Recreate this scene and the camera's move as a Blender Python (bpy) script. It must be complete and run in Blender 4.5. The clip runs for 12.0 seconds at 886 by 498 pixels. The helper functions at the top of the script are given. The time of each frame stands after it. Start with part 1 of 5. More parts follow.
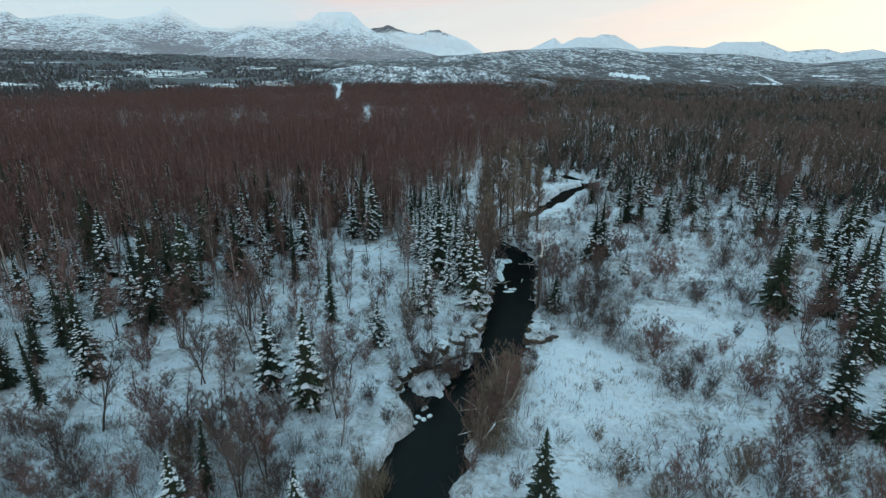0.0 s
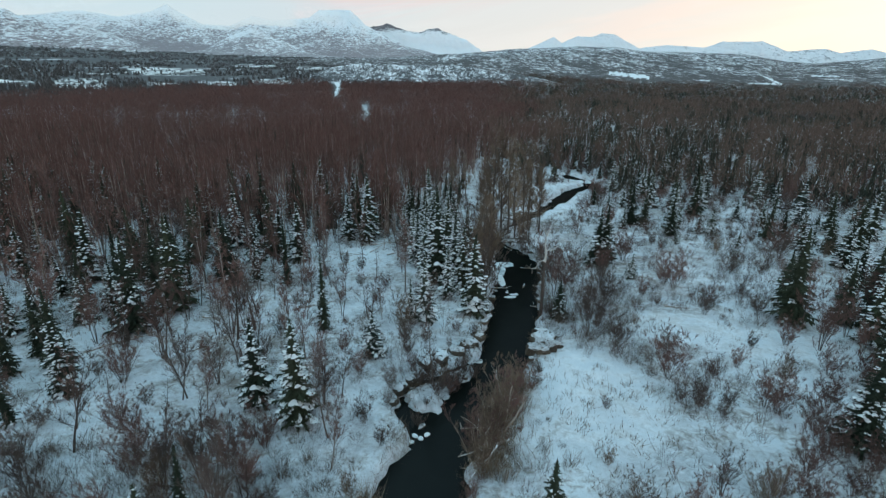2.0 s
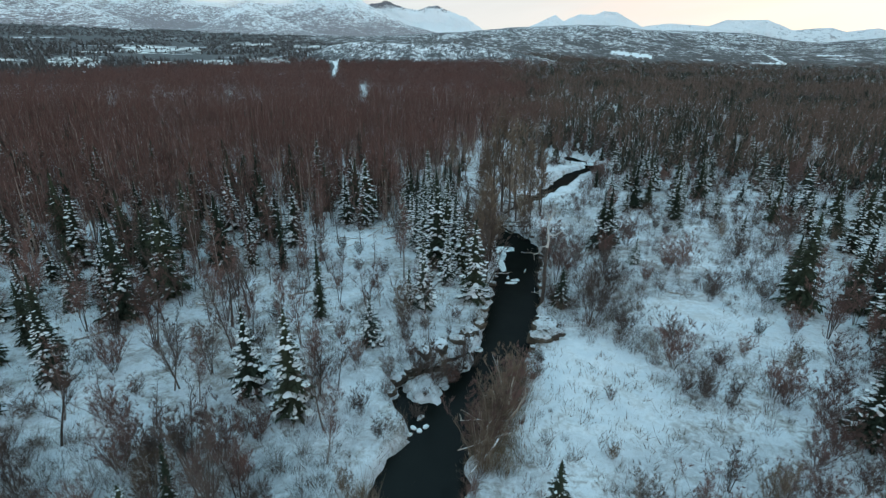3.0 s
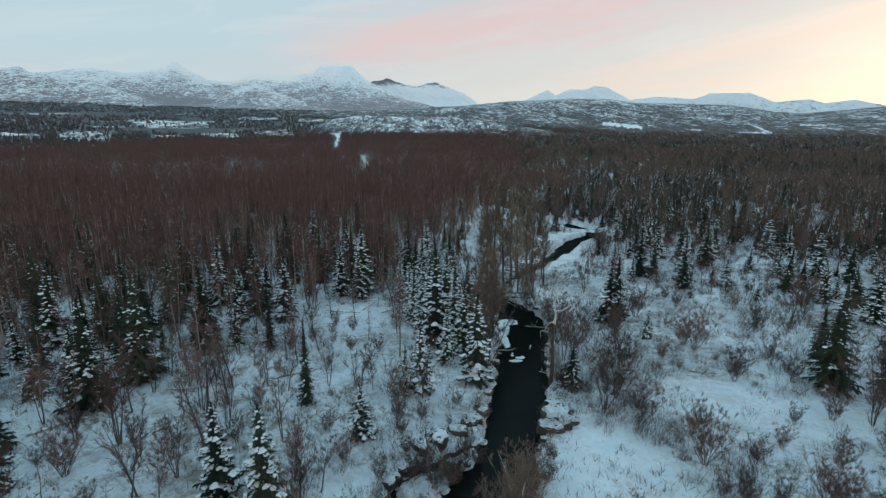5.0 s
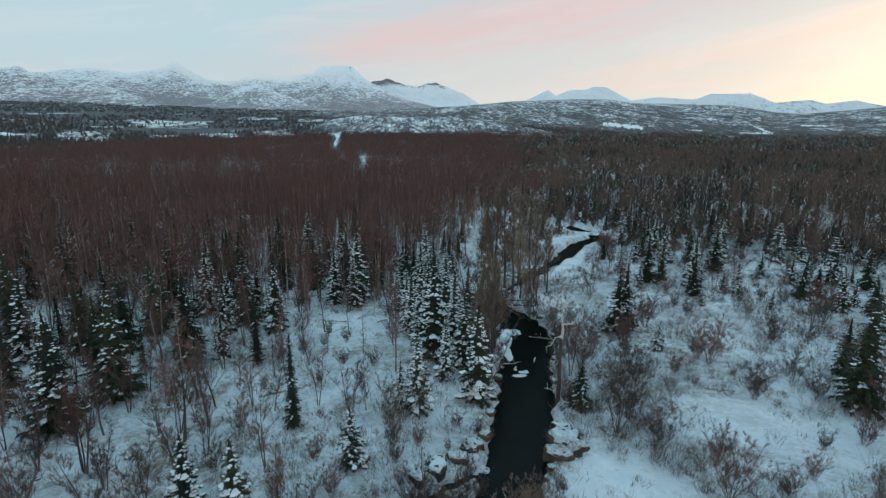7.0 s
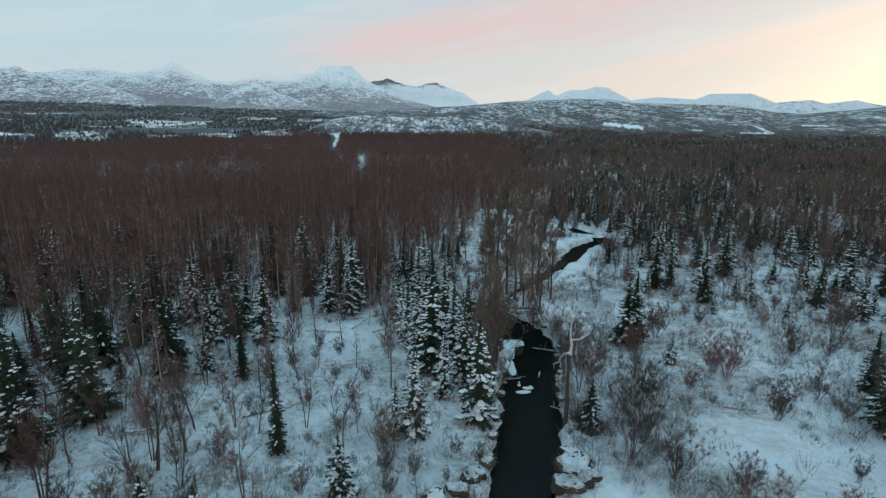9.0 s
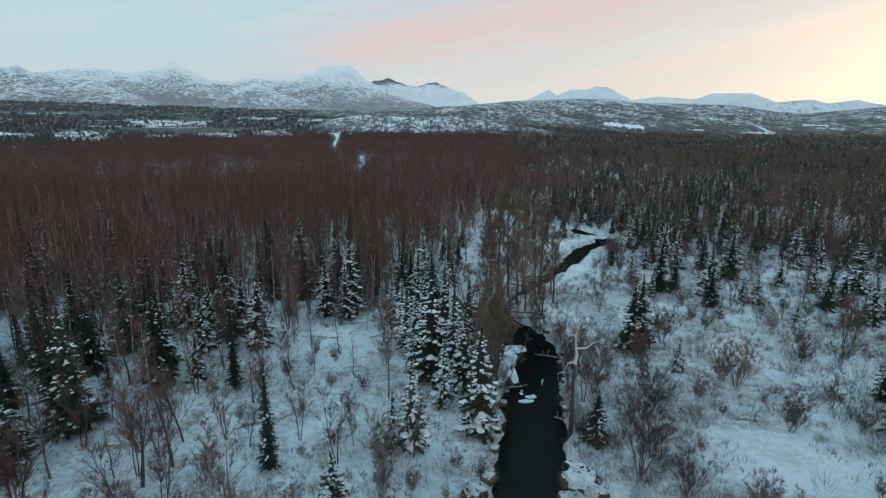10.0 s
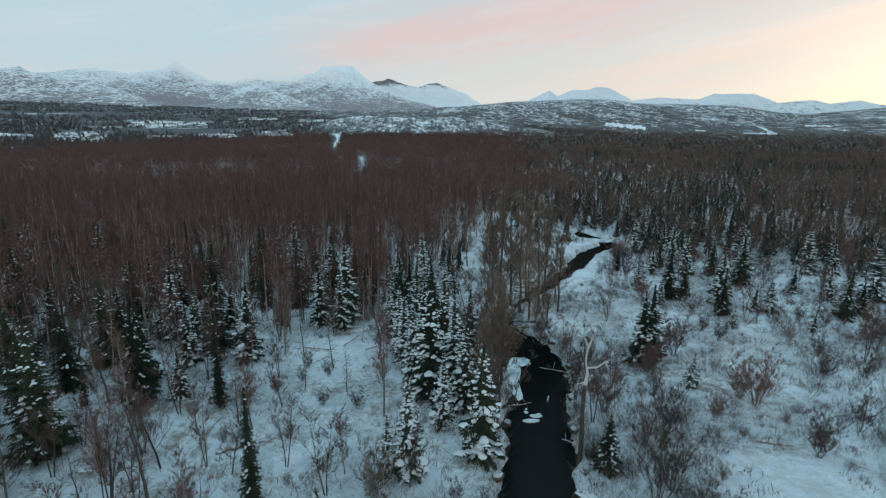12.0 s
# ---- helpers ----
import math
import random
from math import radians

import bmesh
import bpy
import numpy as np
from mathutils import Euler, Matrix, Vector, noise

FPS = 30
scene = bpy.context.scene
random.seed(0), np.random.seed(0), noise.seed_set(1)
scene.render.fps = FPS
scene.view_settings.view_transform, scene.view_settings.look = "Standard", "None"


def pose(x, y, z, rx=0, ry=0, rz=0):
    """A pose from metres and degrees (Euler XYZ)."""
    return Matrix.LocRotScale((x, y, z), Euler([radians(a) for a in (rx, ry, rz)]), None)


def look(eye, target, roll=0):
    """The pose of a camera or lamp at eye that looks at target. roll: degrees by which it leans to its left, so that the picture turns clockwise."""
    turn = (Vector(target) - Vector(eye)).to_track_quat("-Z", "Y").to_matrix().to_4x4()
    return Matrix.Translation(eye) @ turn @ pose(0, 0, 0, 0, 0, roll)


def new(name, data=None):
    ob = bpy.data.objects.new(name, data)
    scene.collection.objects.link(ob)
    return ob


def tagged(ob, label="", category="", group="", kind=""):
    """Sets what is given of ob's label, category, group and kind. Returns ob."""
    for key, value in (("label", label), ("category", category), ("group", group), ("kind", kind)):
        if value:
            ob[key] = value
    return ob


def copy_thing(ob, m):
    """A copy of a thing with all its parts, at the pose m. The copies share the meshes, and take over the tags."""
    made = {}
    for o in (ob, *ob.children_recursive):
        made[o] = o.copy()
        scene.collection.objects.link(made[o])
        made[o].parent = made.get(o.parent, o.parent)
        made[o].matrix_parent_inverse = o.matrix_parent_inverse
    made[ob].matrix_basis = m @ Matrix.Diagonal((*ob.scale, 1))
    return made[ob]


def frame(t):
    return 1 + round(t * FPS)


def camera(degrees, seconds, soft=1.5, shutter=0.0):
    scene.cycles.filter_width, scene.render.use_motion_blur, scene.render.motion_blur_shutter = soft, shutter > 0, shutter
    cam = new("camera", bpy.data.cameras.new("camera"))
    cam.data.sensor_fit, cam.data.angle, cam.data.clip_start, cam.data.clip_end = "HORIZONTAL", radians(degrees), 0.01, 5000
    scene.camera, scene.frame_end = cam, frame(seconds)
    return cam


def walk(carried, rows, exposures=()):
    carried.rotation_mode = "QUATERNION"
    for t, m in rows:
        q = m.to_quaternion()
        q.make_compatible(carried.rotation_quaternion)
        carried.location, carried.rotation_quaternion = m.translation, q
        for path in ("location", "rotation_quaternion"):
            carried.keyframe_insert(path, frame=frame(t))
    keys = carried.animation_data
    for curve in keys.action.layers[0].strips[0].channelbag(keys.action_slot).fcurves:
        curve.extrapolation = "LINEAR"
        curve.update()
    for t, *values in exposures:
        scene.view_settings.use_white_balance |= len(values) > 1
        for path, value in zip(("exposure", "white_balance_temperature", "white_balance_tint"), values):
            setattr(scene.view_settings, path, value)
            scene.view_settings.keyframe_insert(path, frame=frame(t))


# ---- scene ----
# ---- the camera and its way ----
cam = camera(84.2, 12.0, soft=1.3)
# seconds, x, y, z, turn to the right, tilt up, roll
PATH = [
    (0, 0.57, -1.19, 26.93, -1.71, -17.51, 0.6),
    (0.5, 0.53, -0.50, 26.88, -1.68, -17.55, 0.6),
    (1, 0.53, 0.23, 26.81, -1.65, -17.58, 0.7),
    (1.5, 0.48, 1.03, 26.73, -1.59, -17.58, 0.7),
    (2, 0.47, 1.85, 26.66, -1.56, -17.64, 0.8),
    (2.1, 0.48, 2.04, 26.67, -1.55, -17.62, 0.8),
    (2.2, 0.47, 2.21, 26.65, -1.54, -17.90, 0.8),
    (2.3, 0.47, 2.38, 26.63, -1.52, -18.45, 0.8),
    (2.4, 0.47, 2.55, 26.62, -1.51, -19.20, 0.8),
    (2.5, 0.45, 2.71, 26.60, -1.49, -19.94, 0.8),
    (2.6, 0.45, 2.89, 26.59, -1.49, -20.30, 0.8),
    (2.8, 0.42, 3.23, 26.56, -1.47, -20.65, 0.9),
    (3, 0.41, 3.59, 26.55, -1.46, -19.79, 0.9),
    (3.1, 0.38, 3.76, 26.51, -1.47, -18.15, 0.8),
    (3.2, 0.37, 3.95, 26.48, -1.49, -16.20, 0.8),
    (3.3, 0.36, 4.14, 26.46, -1.50, -14.20, 0.7),
    (3.4, 0.34, 4.33, 26.43, -1.51, -12.95, 0.7),
    (3.5, 0.38, 4.53, 26.47, -1.53, -12.53, 0.6),
    (3.7, 0.34, 4.91, 26.41, -1.53, -12.20, 0.6),
    (4.6, 0.40, 6.70, 26.44, -1.52, -12.15, 0.5),
    (5.5, 0.43, 8.50, 26.46, -1.52, -12.15, 0.4),
    (6, 0.45, 9.51, 26.48, -1.55, -12.15, 0.4),
    (6.5, 0.44, 10.49, 26.49, -1.52, -12.12, 0.5),
    (7, 0.45, 11.47, 26.47, -1.52, -12.12, 0.5),
    (9, 0.48, 15.42, 26.48, -1.52, -12.12, 0.5),
    (9.5, 0.51, 16.43, 26.49, -1.55, -12.15, 0.5),
    (10, 0.52, 17.43, 26.50, -1.58, -12.15, 0.5),
    (10.5, 0.54, 18.40, 26.51, -1.61, -12.13, 0.5),
    (11, 0.57, 19.35, 26.52, -1.64, -12.15, 0.5),
    (11.5, 0.59, 20.24, 26.56, -1.67, -12.15, 0.5),
    (12, 0.58, 20.95, 26.62, -1.70, -12.09, 0.5),
]


def aimed(x, y, z, turn, tilt, roll):
    a, b = radians(turn), radians(tilt)
    way = Vector((math.sin(a) * math.cos(b), math.cos(a) * math.cos(b), math.sin(b)))
    return look((x, y, z), Vector((x, y, z)) + 2 * way, roll)


walk(cam, [(row[0], aimed(*row[1:])) for row in PATH], [(0, 0.17), (2.2, 0.19), (2.9, 0.26), (3.4, 0.10), (3.8, -0.03), (12, -0.03)])

rng = np.random.default_rng(7)

# ---- world and light ----
SUN_AZ, SUN_EL = 48.0, 6.0  # degrees to the right of +y, above the horizon
world = bpy.data.worlds.new("dawn_sky")
scene.world = world
world.use_nodes = True


class Nodes:
    """A thin wrapper to write node trees in short lines."""

    def __init__(self, tree):
        self.tree = tree
        tree.nodes.clear()

    def add(self, kind, inputs=None, **settings):
        n = self.tree.nodes.new(kind)
        for k, v in settings.items():
            setattr(n, k, v)
        for k, v in (inputs or {}).items():
            self.put(n, k, v)
        return n

    def put(self, n, key, v):
        if isinstance(v, bpy.types.NodeSocket):
            self.tree.links.new(v, n.inputs[key])
        else:
            n.inputs[key].default_value = v

    def math(self, op, a, b=0.0, c=0.0, clamp=False):
        n = self.add("ShaderNodeMath", {0: a, 1: b, 2: c}, operation=op, use_clamp=clamp)
        return n.outputs[0]

    def mix(self, fac, a, b, blend="MIX"):
        n = self.add("ShaderNodeMix", data_type="RGBA", blend_type=blend)
        for k, v in (("Factor", fac), ("A", a), ("B", b)):
            sock = [s for s in n.inputs if s.name == k and s.enabled][0]
            if isinstance(v, bpy.types.NodeSocket):
                self.tree.links.new(v, sock)
            else:
                sock.default_value = (*v, 1) if isinstance(v, tuple) and len(v) == 3 else v
        return [s for s in n.outputs if s.enabled][0]

    def noise(self, vec, scale, detail=4.0, rough=0.55, distort=0.0):
        n = self.add("ShaderNodeTexNoise", {"Scale": scale, "Detail": detail, "Roughness": rough, "Distortion": distort})
        if vec is not None:
            self.put(n, "Vector", vec)
        return n.outputs[0]

    def step(self, v, lo, hi, a=0.0, b=1.0):
        n = self.add("ShaderNodeMapRange", {0: v, 1: lo, 2: hi, 3: a, 4: b}, interpolation_type="SMOOTHSTEP")
        return n.outputs[0]

    def scaled(self, vec, x, y, z):
        return self.add("ShaderNodeMapping", {"Vector": vec, "Scale": (x, y, z)}).outputs[0]


w = Nodes(world.node_tree)
way = w.add("ShaderNodeTexCoord").outputs["Generated"]
parts = w.add("ShaderNodeSeparateXYZ", {0: way})
sky = w.add("ShaderNodeTexSky", sky_type="NISHITA", sun_disc=False, sun_elevation=radians(SUN_EL), sun_rotation=radians(SUN_AZ), dust_density=2.0)
up = parts.outputs[2]
side = parts.outputs[0]
veil = w.mix(w.step(up, 0.0, 0.16), (0.64, 0.64, 0.67), (0.51, 0.665, 0.73))
veil = w.mix(w.step(up, 0.20, 0.48), veil, (0.36, 0.53, 0.64))
veil = w.mix(w.step(up, 0.48, 1.0), veil, (0.44, 0.84, 1.02))
behind = w.math("MULTIPLY", w.step(parts.outputs[1], 0.25, -0.6), w.step(up, 0.95, 0.3))
veil = w.mix(behind, veil, (1.14, 1.26, 1.36))
glow = w.math("MULTIPLY", w.step(side, -0.25, 0.6), w.step(up, 0.17, 0.01))
veil = w.mix(w.math("MULTIPLY", w.math("MULTIPLY", w.step(side, -0.1, 0.7), w.step(up, 0.5, 0.1)), 0.75), veil, (0.69, 0.67, 0.655))
veil = w.mix(w.math("MULTIPLY", glow, 0.62), veil, (0.86, 0.80, 0.70))
# thin stretched cloud streaks, slanting up to the right
slanted = w.math("SUBTRACT", up, w.math("MULTIPLY", side, 0.18))
slant = w.add("ShaderNodeCombineXYZ", {0: side, 1: parts.outputs[1], 2: slanted}).outputs[0]
streak = w.noise(w.scaled(slant, 1.2, 1.2, 11.0), 2.1, 6.0, 0.6, 0.5)
drift_ = w.math("ADD", slanted, w.math("MULTIPLY", w.math("SUBTRACT", streak, 0.5), 0.17))
fade = w.math("MULTIPLY", w.step(side, -0.45, -0.12), w.step(up, 0.42, 0.26))
band = w.math("MULTIPLY", w.step(drift_, 0.12, 0.19), w.step(drift_, 0.30, 0.20))
low_band = w.math("MULTIPLY", w.math("MULTIPLY", w.step(drift_, 0.02, 0.06), w.step(drift_, 0.115, 0.075)), w.step(side, 0.05, 0.4))
veil = w.mix(w.math("MULTIPLY", w.math("MULTIPLY", w.step(side, -0.38, 0.0), w.step(up, 0.28, 0.16)), 0.72), veil, (0.72, 0.69, 0.665))
veil = w.mix(w.math("MULTIPLY", w.math("MULTIPLY", band, fade), w.step(side, 0.75, 0.2, 0.35, 0.85)), veil, (0.76, 0.585, 0.58))
veil = w.mix(w.math("MULTIPLY", low_band, 0.55), veil, (0.87, 0.70, 0.62))
wisp = w.noise(w.scaled(slant, 1.6, 1.6, 9.0), 2.2, 5.0, 0.55, 0.8)
veil = w.mix(w.math("MULTIPLY", w.math("MULTIPLY", w.step(wisp, 0.46, 0.66), w.step(up, 0.45, 0.2)), 0.22), veil, (0.77, 0.79, 0.79))
warm = w.math("MULTIPLY", w.step(drift_, 0.07, -0.05), w.step(side, 0.1, 0.66))
veil = w.mix(w.math("MULTIPLY", warm, 0.45), veil, (0.93, 0.85, 0.70))
whole = w.mix(0.012, veil, sky.outputs[0])
back = w.add("ShaderNodeBackground", {"Color": whole, "Strength": 1.0})
w.tree.links.new(back.outputs[0], w.add("ShaderNodeOutputWorld").inputs[0])

sun = new("sun", bpy.data.lights.new("sun", "SUN"))
sun.data.energy, sun.data.angle, sun.data.color = 0.35, radians(25), (1.0, 0.86, 0.70)
sun.matrix_world = look((0, 0, 100), (-100 * math.sin(radians(SUN_AZ)), -100 * math.cos(radians(SUN_AZ)), 100 - 100 * math.tan(radians(SUN_EL))))


# ---- materials ----
def material(name):
    m = bpy.data.materials.new(name)
    m.use_nodes = True
    n = Nodes(m.node_tree)
    bsdf = n.add("ShaderNodeBsdfPrincipled")
    n.tree.links.new(bsdf.outputs[0], n.add("ShaderNodeOutputMaterial").inputs[0])
    return m, n, bsdf


def place(n):
    return n.add("ShaderNodeNewGeometry").outputs["Position"]


def up_facing(n):
    return n.add("ShaderNodeSeparateXYZ", {0: n.add("ShaderNodeNewGeometry").outputs["Normal"]}).outputs[2]


def open_snow(n, p, x, y, rx, ry):
    """1 inside an open, deeper drift of snow, fading at its ragged rim."""
    q = n.add("ShaderNodeMapping", {"Vector": p, "Location": (-x / rx, -y / ry, 0), "Scale": (1 / rx, 1 / ry, 0)}).outputs[0]
    d = n.add("ShaderNodeVectorMath", {0: q}, operation="LENGTH").outputs["Value"]
    return n.step(n.math("ADD", d, n.math("MULTIPLY", n.noise(p, 0.4, 4, 0.6), 0.7)), 1.5, 1.05)


def ground_material():
    """Snow with litter, dry grass and low brush showing through."""
    m, n, b = material("snowy_ground")
    p = place(n)
    fine = n.noise(p, 1.7, 8, 0.75, 0.6)
    mid = n.noise(p, 0.35, 5, 0.65)
    broad = n.noise(p, 0.055, 3, 0.5)
    snow = n.mix(n.step(mid, 0.3, 0.75), (0.615, 0.675, 0.73), (0.80, 0.835, 0.87))
    thin = n.math("MULTIPLY", n.step(n.noise(p, 0.09, 6, 0.66, 0.4), 0.38, 0.60), n.step(n.noise(p, 1.1, 6, 0.75, 0.8), 0.25, 0.62))
    drift = n.math("MAXIMUM", open_snow(n, p, 14.2, 41.5, 6.5, 9.0), n.math("MAXIMUM", open_snow(n, p, 27.5, 56.0, 7.0, 5.0), open_snow(n, p, 36.0, 52.0, 8.0, 4.5)))
    thin = n.math("MULTIPLY", thin, n.math("SUBTRACT", 1.0, n.math("MULTIPLY", drift, 0.8)))
    snow = n.mix(n.math("MULTIPLY", thin, 0.85), snow, (0.33, 0.35, 0.375))
    cover = n.math("ADD", n.math("MULTIPLY", fine, 0.72), n.math("ADD", n.math("MULTIPLY", mid, 0.62), n.math("MULTIPLY", broad, 0.42)))
    twigs = n.step(n.noise(n.scaled(p, 3.4, 1.5, 1.0), 1.6, 6, 0.8, 2.2), 0.56, 0.66)
    twigs = n.math("MULTIPLY", twigs, n.step(n.noise(p, 0.22, 4, 0.6), 0.36, 0.58))
    straws = n.step(n.noise(n.scaled(p, 2.2, 5.0, 1.0), 2.6, 5, 0.75, 3.0), 0.58, 0.68)
    straws = n.math("MULTIPLY", straws, n.step(n.noise(p, 0.16, 4, 0.6), 0.40, 0.60))
    bare = n.math("MAXIMUM", n.step(cover, 0.83, 1.06), n.math("MAXIMUM", n.math("MULTIPLY", twigs, 0.8), n.math("MULTIPLY", straws, 0.7)))
    bare = n.math("MULTIPLY", bare, n.math("SUBTRACT", 1.0, n.math("MULTIPLY", drift, 0.55)))
    litter = n.mix(n.noise(p, 6.0, 3), (0.07, 0.055, 0.04), (0.21, 0.16, 0.115))
    far = n.noise(n.scaled(p, 0.02, 0.006, 0.02), 1.0, 5, 0.6)
    dist = n.add("ShaderNodeVectorMath", {0: p}, operation="LENGTH").outputs["Value"]
    woods = n.math("MULTIPLY", n.step(far, 0.66, 0.56), n.step(dist, 350.0, 700.0))
    col = n.mix(n.math("MULTIPLY", bare, 0.8), snow, litter)
    col = n.mix(woods, col, n.mix(n.step(n.noise(p, 0.14, 7, 0.75), 0.38, 0.62), (0.022, 0.025, 0.028), (0.080, 0.082, 0.086)))
    n.put(b, "Base Color", col)
    n.put(b, "Roughness", 0.75)
    bump = n.add("ShaderNodeBump", {"Height": n.math("ADD", fine, n.math("MULTIPLY", mid, 2.0)), "Strength": 0.55, "Distance": 0.3})
    n.put(b, "Normal", bump.outputs[0])
    return m


def snow_material():
    m, n, b = material("snow")
    p = place(n)
    n.put(b, "Base Color", n.mix(n.noise(p, 3.0), (0.60, 0.67, 0.71), (0.80, 0.83, 0.84)))
    n.put(b, "Roughness", 0.7)
    n.put(b, "Normal", n.add("ShaderNodeBump", {"Height": n.noise(p, 9.0, 4), "Strength": 0.5, "Distance": 0.08}).outputs[0])
    return m


def plant_material(name, dark, light, snow=0.0, island=False, rough=0.85):
    """Bark, twigs or needles: two tones, varied tree by tree, with snow lying on what faces up."""
    m, n, b = material(name)
    p = place(n)
    vary = n.add("ShaderNodeNewGeometry").outputs["Random Per Island"] if island else n.add("ShaderNodeObjectInfo").outputs["Random"]
    tone = n.math("ADD", n.math("MULTIPLY", n.noise(p, 1.1, 4), 0.6), n.math("MULTIPLY", vary, 0.45))
    col = n.mix(n.step(tone, 0.2, 0.85), dark, light)
    if snow:
        lying = n.math("MULTIPLY", n.step(up_facing(n), 0.35, 0.8), n.step(n.noise(p, 1.7, 4, 0.65), 0.62 - 0.3 * snow, 0.70 - 0.3 * snow))
        col = n.mix(lying, col, (0.76, 0.81, 0.85))
    n.put(b, "Base Color", col)
    n.put(b, "Roughness", rough)
    n.put(b, "Specular IOR Level", 0.2)
    return m


def water_material():
    """Deep black water with a faint mirror of the banks."""
    m = bpy.data.materials.new("dark_water")
    m.use_nodes = True
    n = Nodes(m.node_tree)
    p = place(n)
    bump = n.add("ShaderNodeBump", {"Height": n.noise(n.scaled(p, 1.0, 0.5, 1.0), 1.6, 4), "Strength": 0.25, "Distance": 0.12}).outputs[0]
    deep = n.add("ShaderNodeBsdfDiffuse", {"Color": n.mix(n.noise(p, 0.4, 4), (0.003, 0.004, 0.004), (0.009, 0.011, 0.009))})
    gloss = n.add("ShaderNodeBsdfGlossy", {"Color": (0.9, 0.95, 1.0, 1), "Roughness": 0.14, "Normal": bump})
    both = n.add("ShaderNodeMixShader", {0: 0.012, 1: deep.outputs[0], 2: gloss.outputs[0]})
    n.tree.links.new(both.outputs[0], n.add("ShaderNodeOutputMaterial").inputs[0])
    return m


def ice_material():
    m, n, b = material("river_ice")
    p = place(n)
    n.put(b, "Base Color", n.mix(n.step(n.noise(p, 0.9, 5), 0.35, 0.65), (0.30, 0.38, 0.42), (0.78, 0.83, 0.86)))
    n.put(b, "Roughness", 0.4)
    return m


def mountain_material(name, low, high, line, spread, scale, tall=3.0, speckle=11.0):
    """Brush and rock showing through snow, which thickens with height."""
    m, n, b = material(name)
    p = place(n)
    z = n.add("ShaderNodeSeparateXYZ", {0: p}).outputs[2]
    rough = n.noise(n.scaled(p, scale, scale * 0.35, scale * tall), 1.0, 9, 0.78, 0.6)
    broad = n.noise(n.scaled(p, scale, scale * 0.4, scale * 1.5), 0.16, 4, 0.55)
    grit = n.noise(n.scaled(p, scale, scale * 0.5, scale * tall), 2.6, 6, 0.7, 0.3)
    level = n.math("DIVIDE", n.math("SUBTRACT", z, line), spread)
    v = n.math("ADD", n.math("ADD", level, n.math("MULTIPLY", n.math("SUBTRACT", rough, 0.5), speckle)), n.math("ADD", n.math("MULTIPLY", n.math("SUBTRACT", broad, 0.5), 3.5), n.math("MULTIPLY", n.math("SUBTRACT", grit, 0.5), 0.6 * speckle)))
    snow = n.step(v, -0.5, 0.6)
    bare = n.mix(n.noise(p, scale * 3.0, 5, 0.7), low, high)
    n.put(b, "Base Color", n.mix(snow, bare, (0.87, 0.90, 0.93)))
    n.put(b, "Roughness", 0.9)
    n.put(b, "Specular IOR Level", 0.1)
    n.put(b, "Normal", n.add("ShaderNodeBump", {"Height": rough, "Strength": 1.0, "Distance": 0.6 / scale}).outputs[0])
    return m


GROUND, SNOW, WATER, ICE = ground_material(), snow_material(), water_material(), ice_material()
NEEDLES = plant_material("spruce_needles", (0.013, 0.021, 0.014), (0.040, 0.050, 0.030))
NEEDLES_PALE = plant_material("frosted_needles", (0.020, 0.032, 0.026), (0.07, 0.085, 0.062), 0.25)
BARK = plant_material("grey_bark", (0.045, 0.036, 0.032), (0.13, 0.105, 0.09), 0.3)
BARK_BIRCH = plant_material("birch_bark", (0.13, 0.11, 0.10), (0.40, 0.36, 0.33), 0.2)
BARK_PALE = plant_material("weathered_wood", (0.24, 0.20, 0.165), (0.46, 0.40, 0.34), 0.5)
TWIG_RED = plant_material("reddish_twigs", (0.078, 0.048, 0.042), (0.215, 0.130, 0.112), 0.0)
TWIG_TAN = plant_material("tan_twigs", (0.09, 0.064, 0.048), (0.24, 0.18, 0.132), 0.0)
TWIG_GREY = plant_material("grey_twigs", (0.055, 0.042, 0.037), (0.155, 0.118, 0.102), 0.0)
REED = plant_material("dead_reeds", (0.11, 0.085, 0.06), (0.34, 0.27, 0.19), 0.0, True)
STRAW = plant_material("dry_grass_straw", (0.07, 0.052, 0.038), (0.22, 0.165, 0.12), 0.0, True)
FAR_BIRCH = plant_material("birch_wood_far", (0.068, 0.037, 0.032), (0.165, 0.090, 0.077), 0.0, True)
FAR_TAN = plant_material("mixed_wood_far", (0.07, 0.046, 0.038), (0.19, 0.132, 0.105), 0.0, True)
FAR_TRUNK = plant_material("birch_trunks_far", (0.09, 0.07, 0.06), (0.42, 0.35, 0.30), 0.0, True)
PLAIN_WOOD = plant_material("plain_wood_far", (0.034, 0.033, 0.034), (0.105, 0.098, 0.094), 0.2, True)
FAR_SPRUCE = plant_material("spruce_wood_far", (0.014, 0.020, 0.015), (0.056, 0.060, 0.043), 0.3, True)


# ---- numbers of the land ----
def lattice(ix, iy, seed):
    h = (ix * 374761393 + iy * 668265263 + seed * 974711) & 0x7FFFFFFF
    h = ((h ^ (h >> 13)) * 1274126177) & 0x7FFFFFFF
    return ((h ^ (h >> 16)) & 0xFFFF) / 65535.0


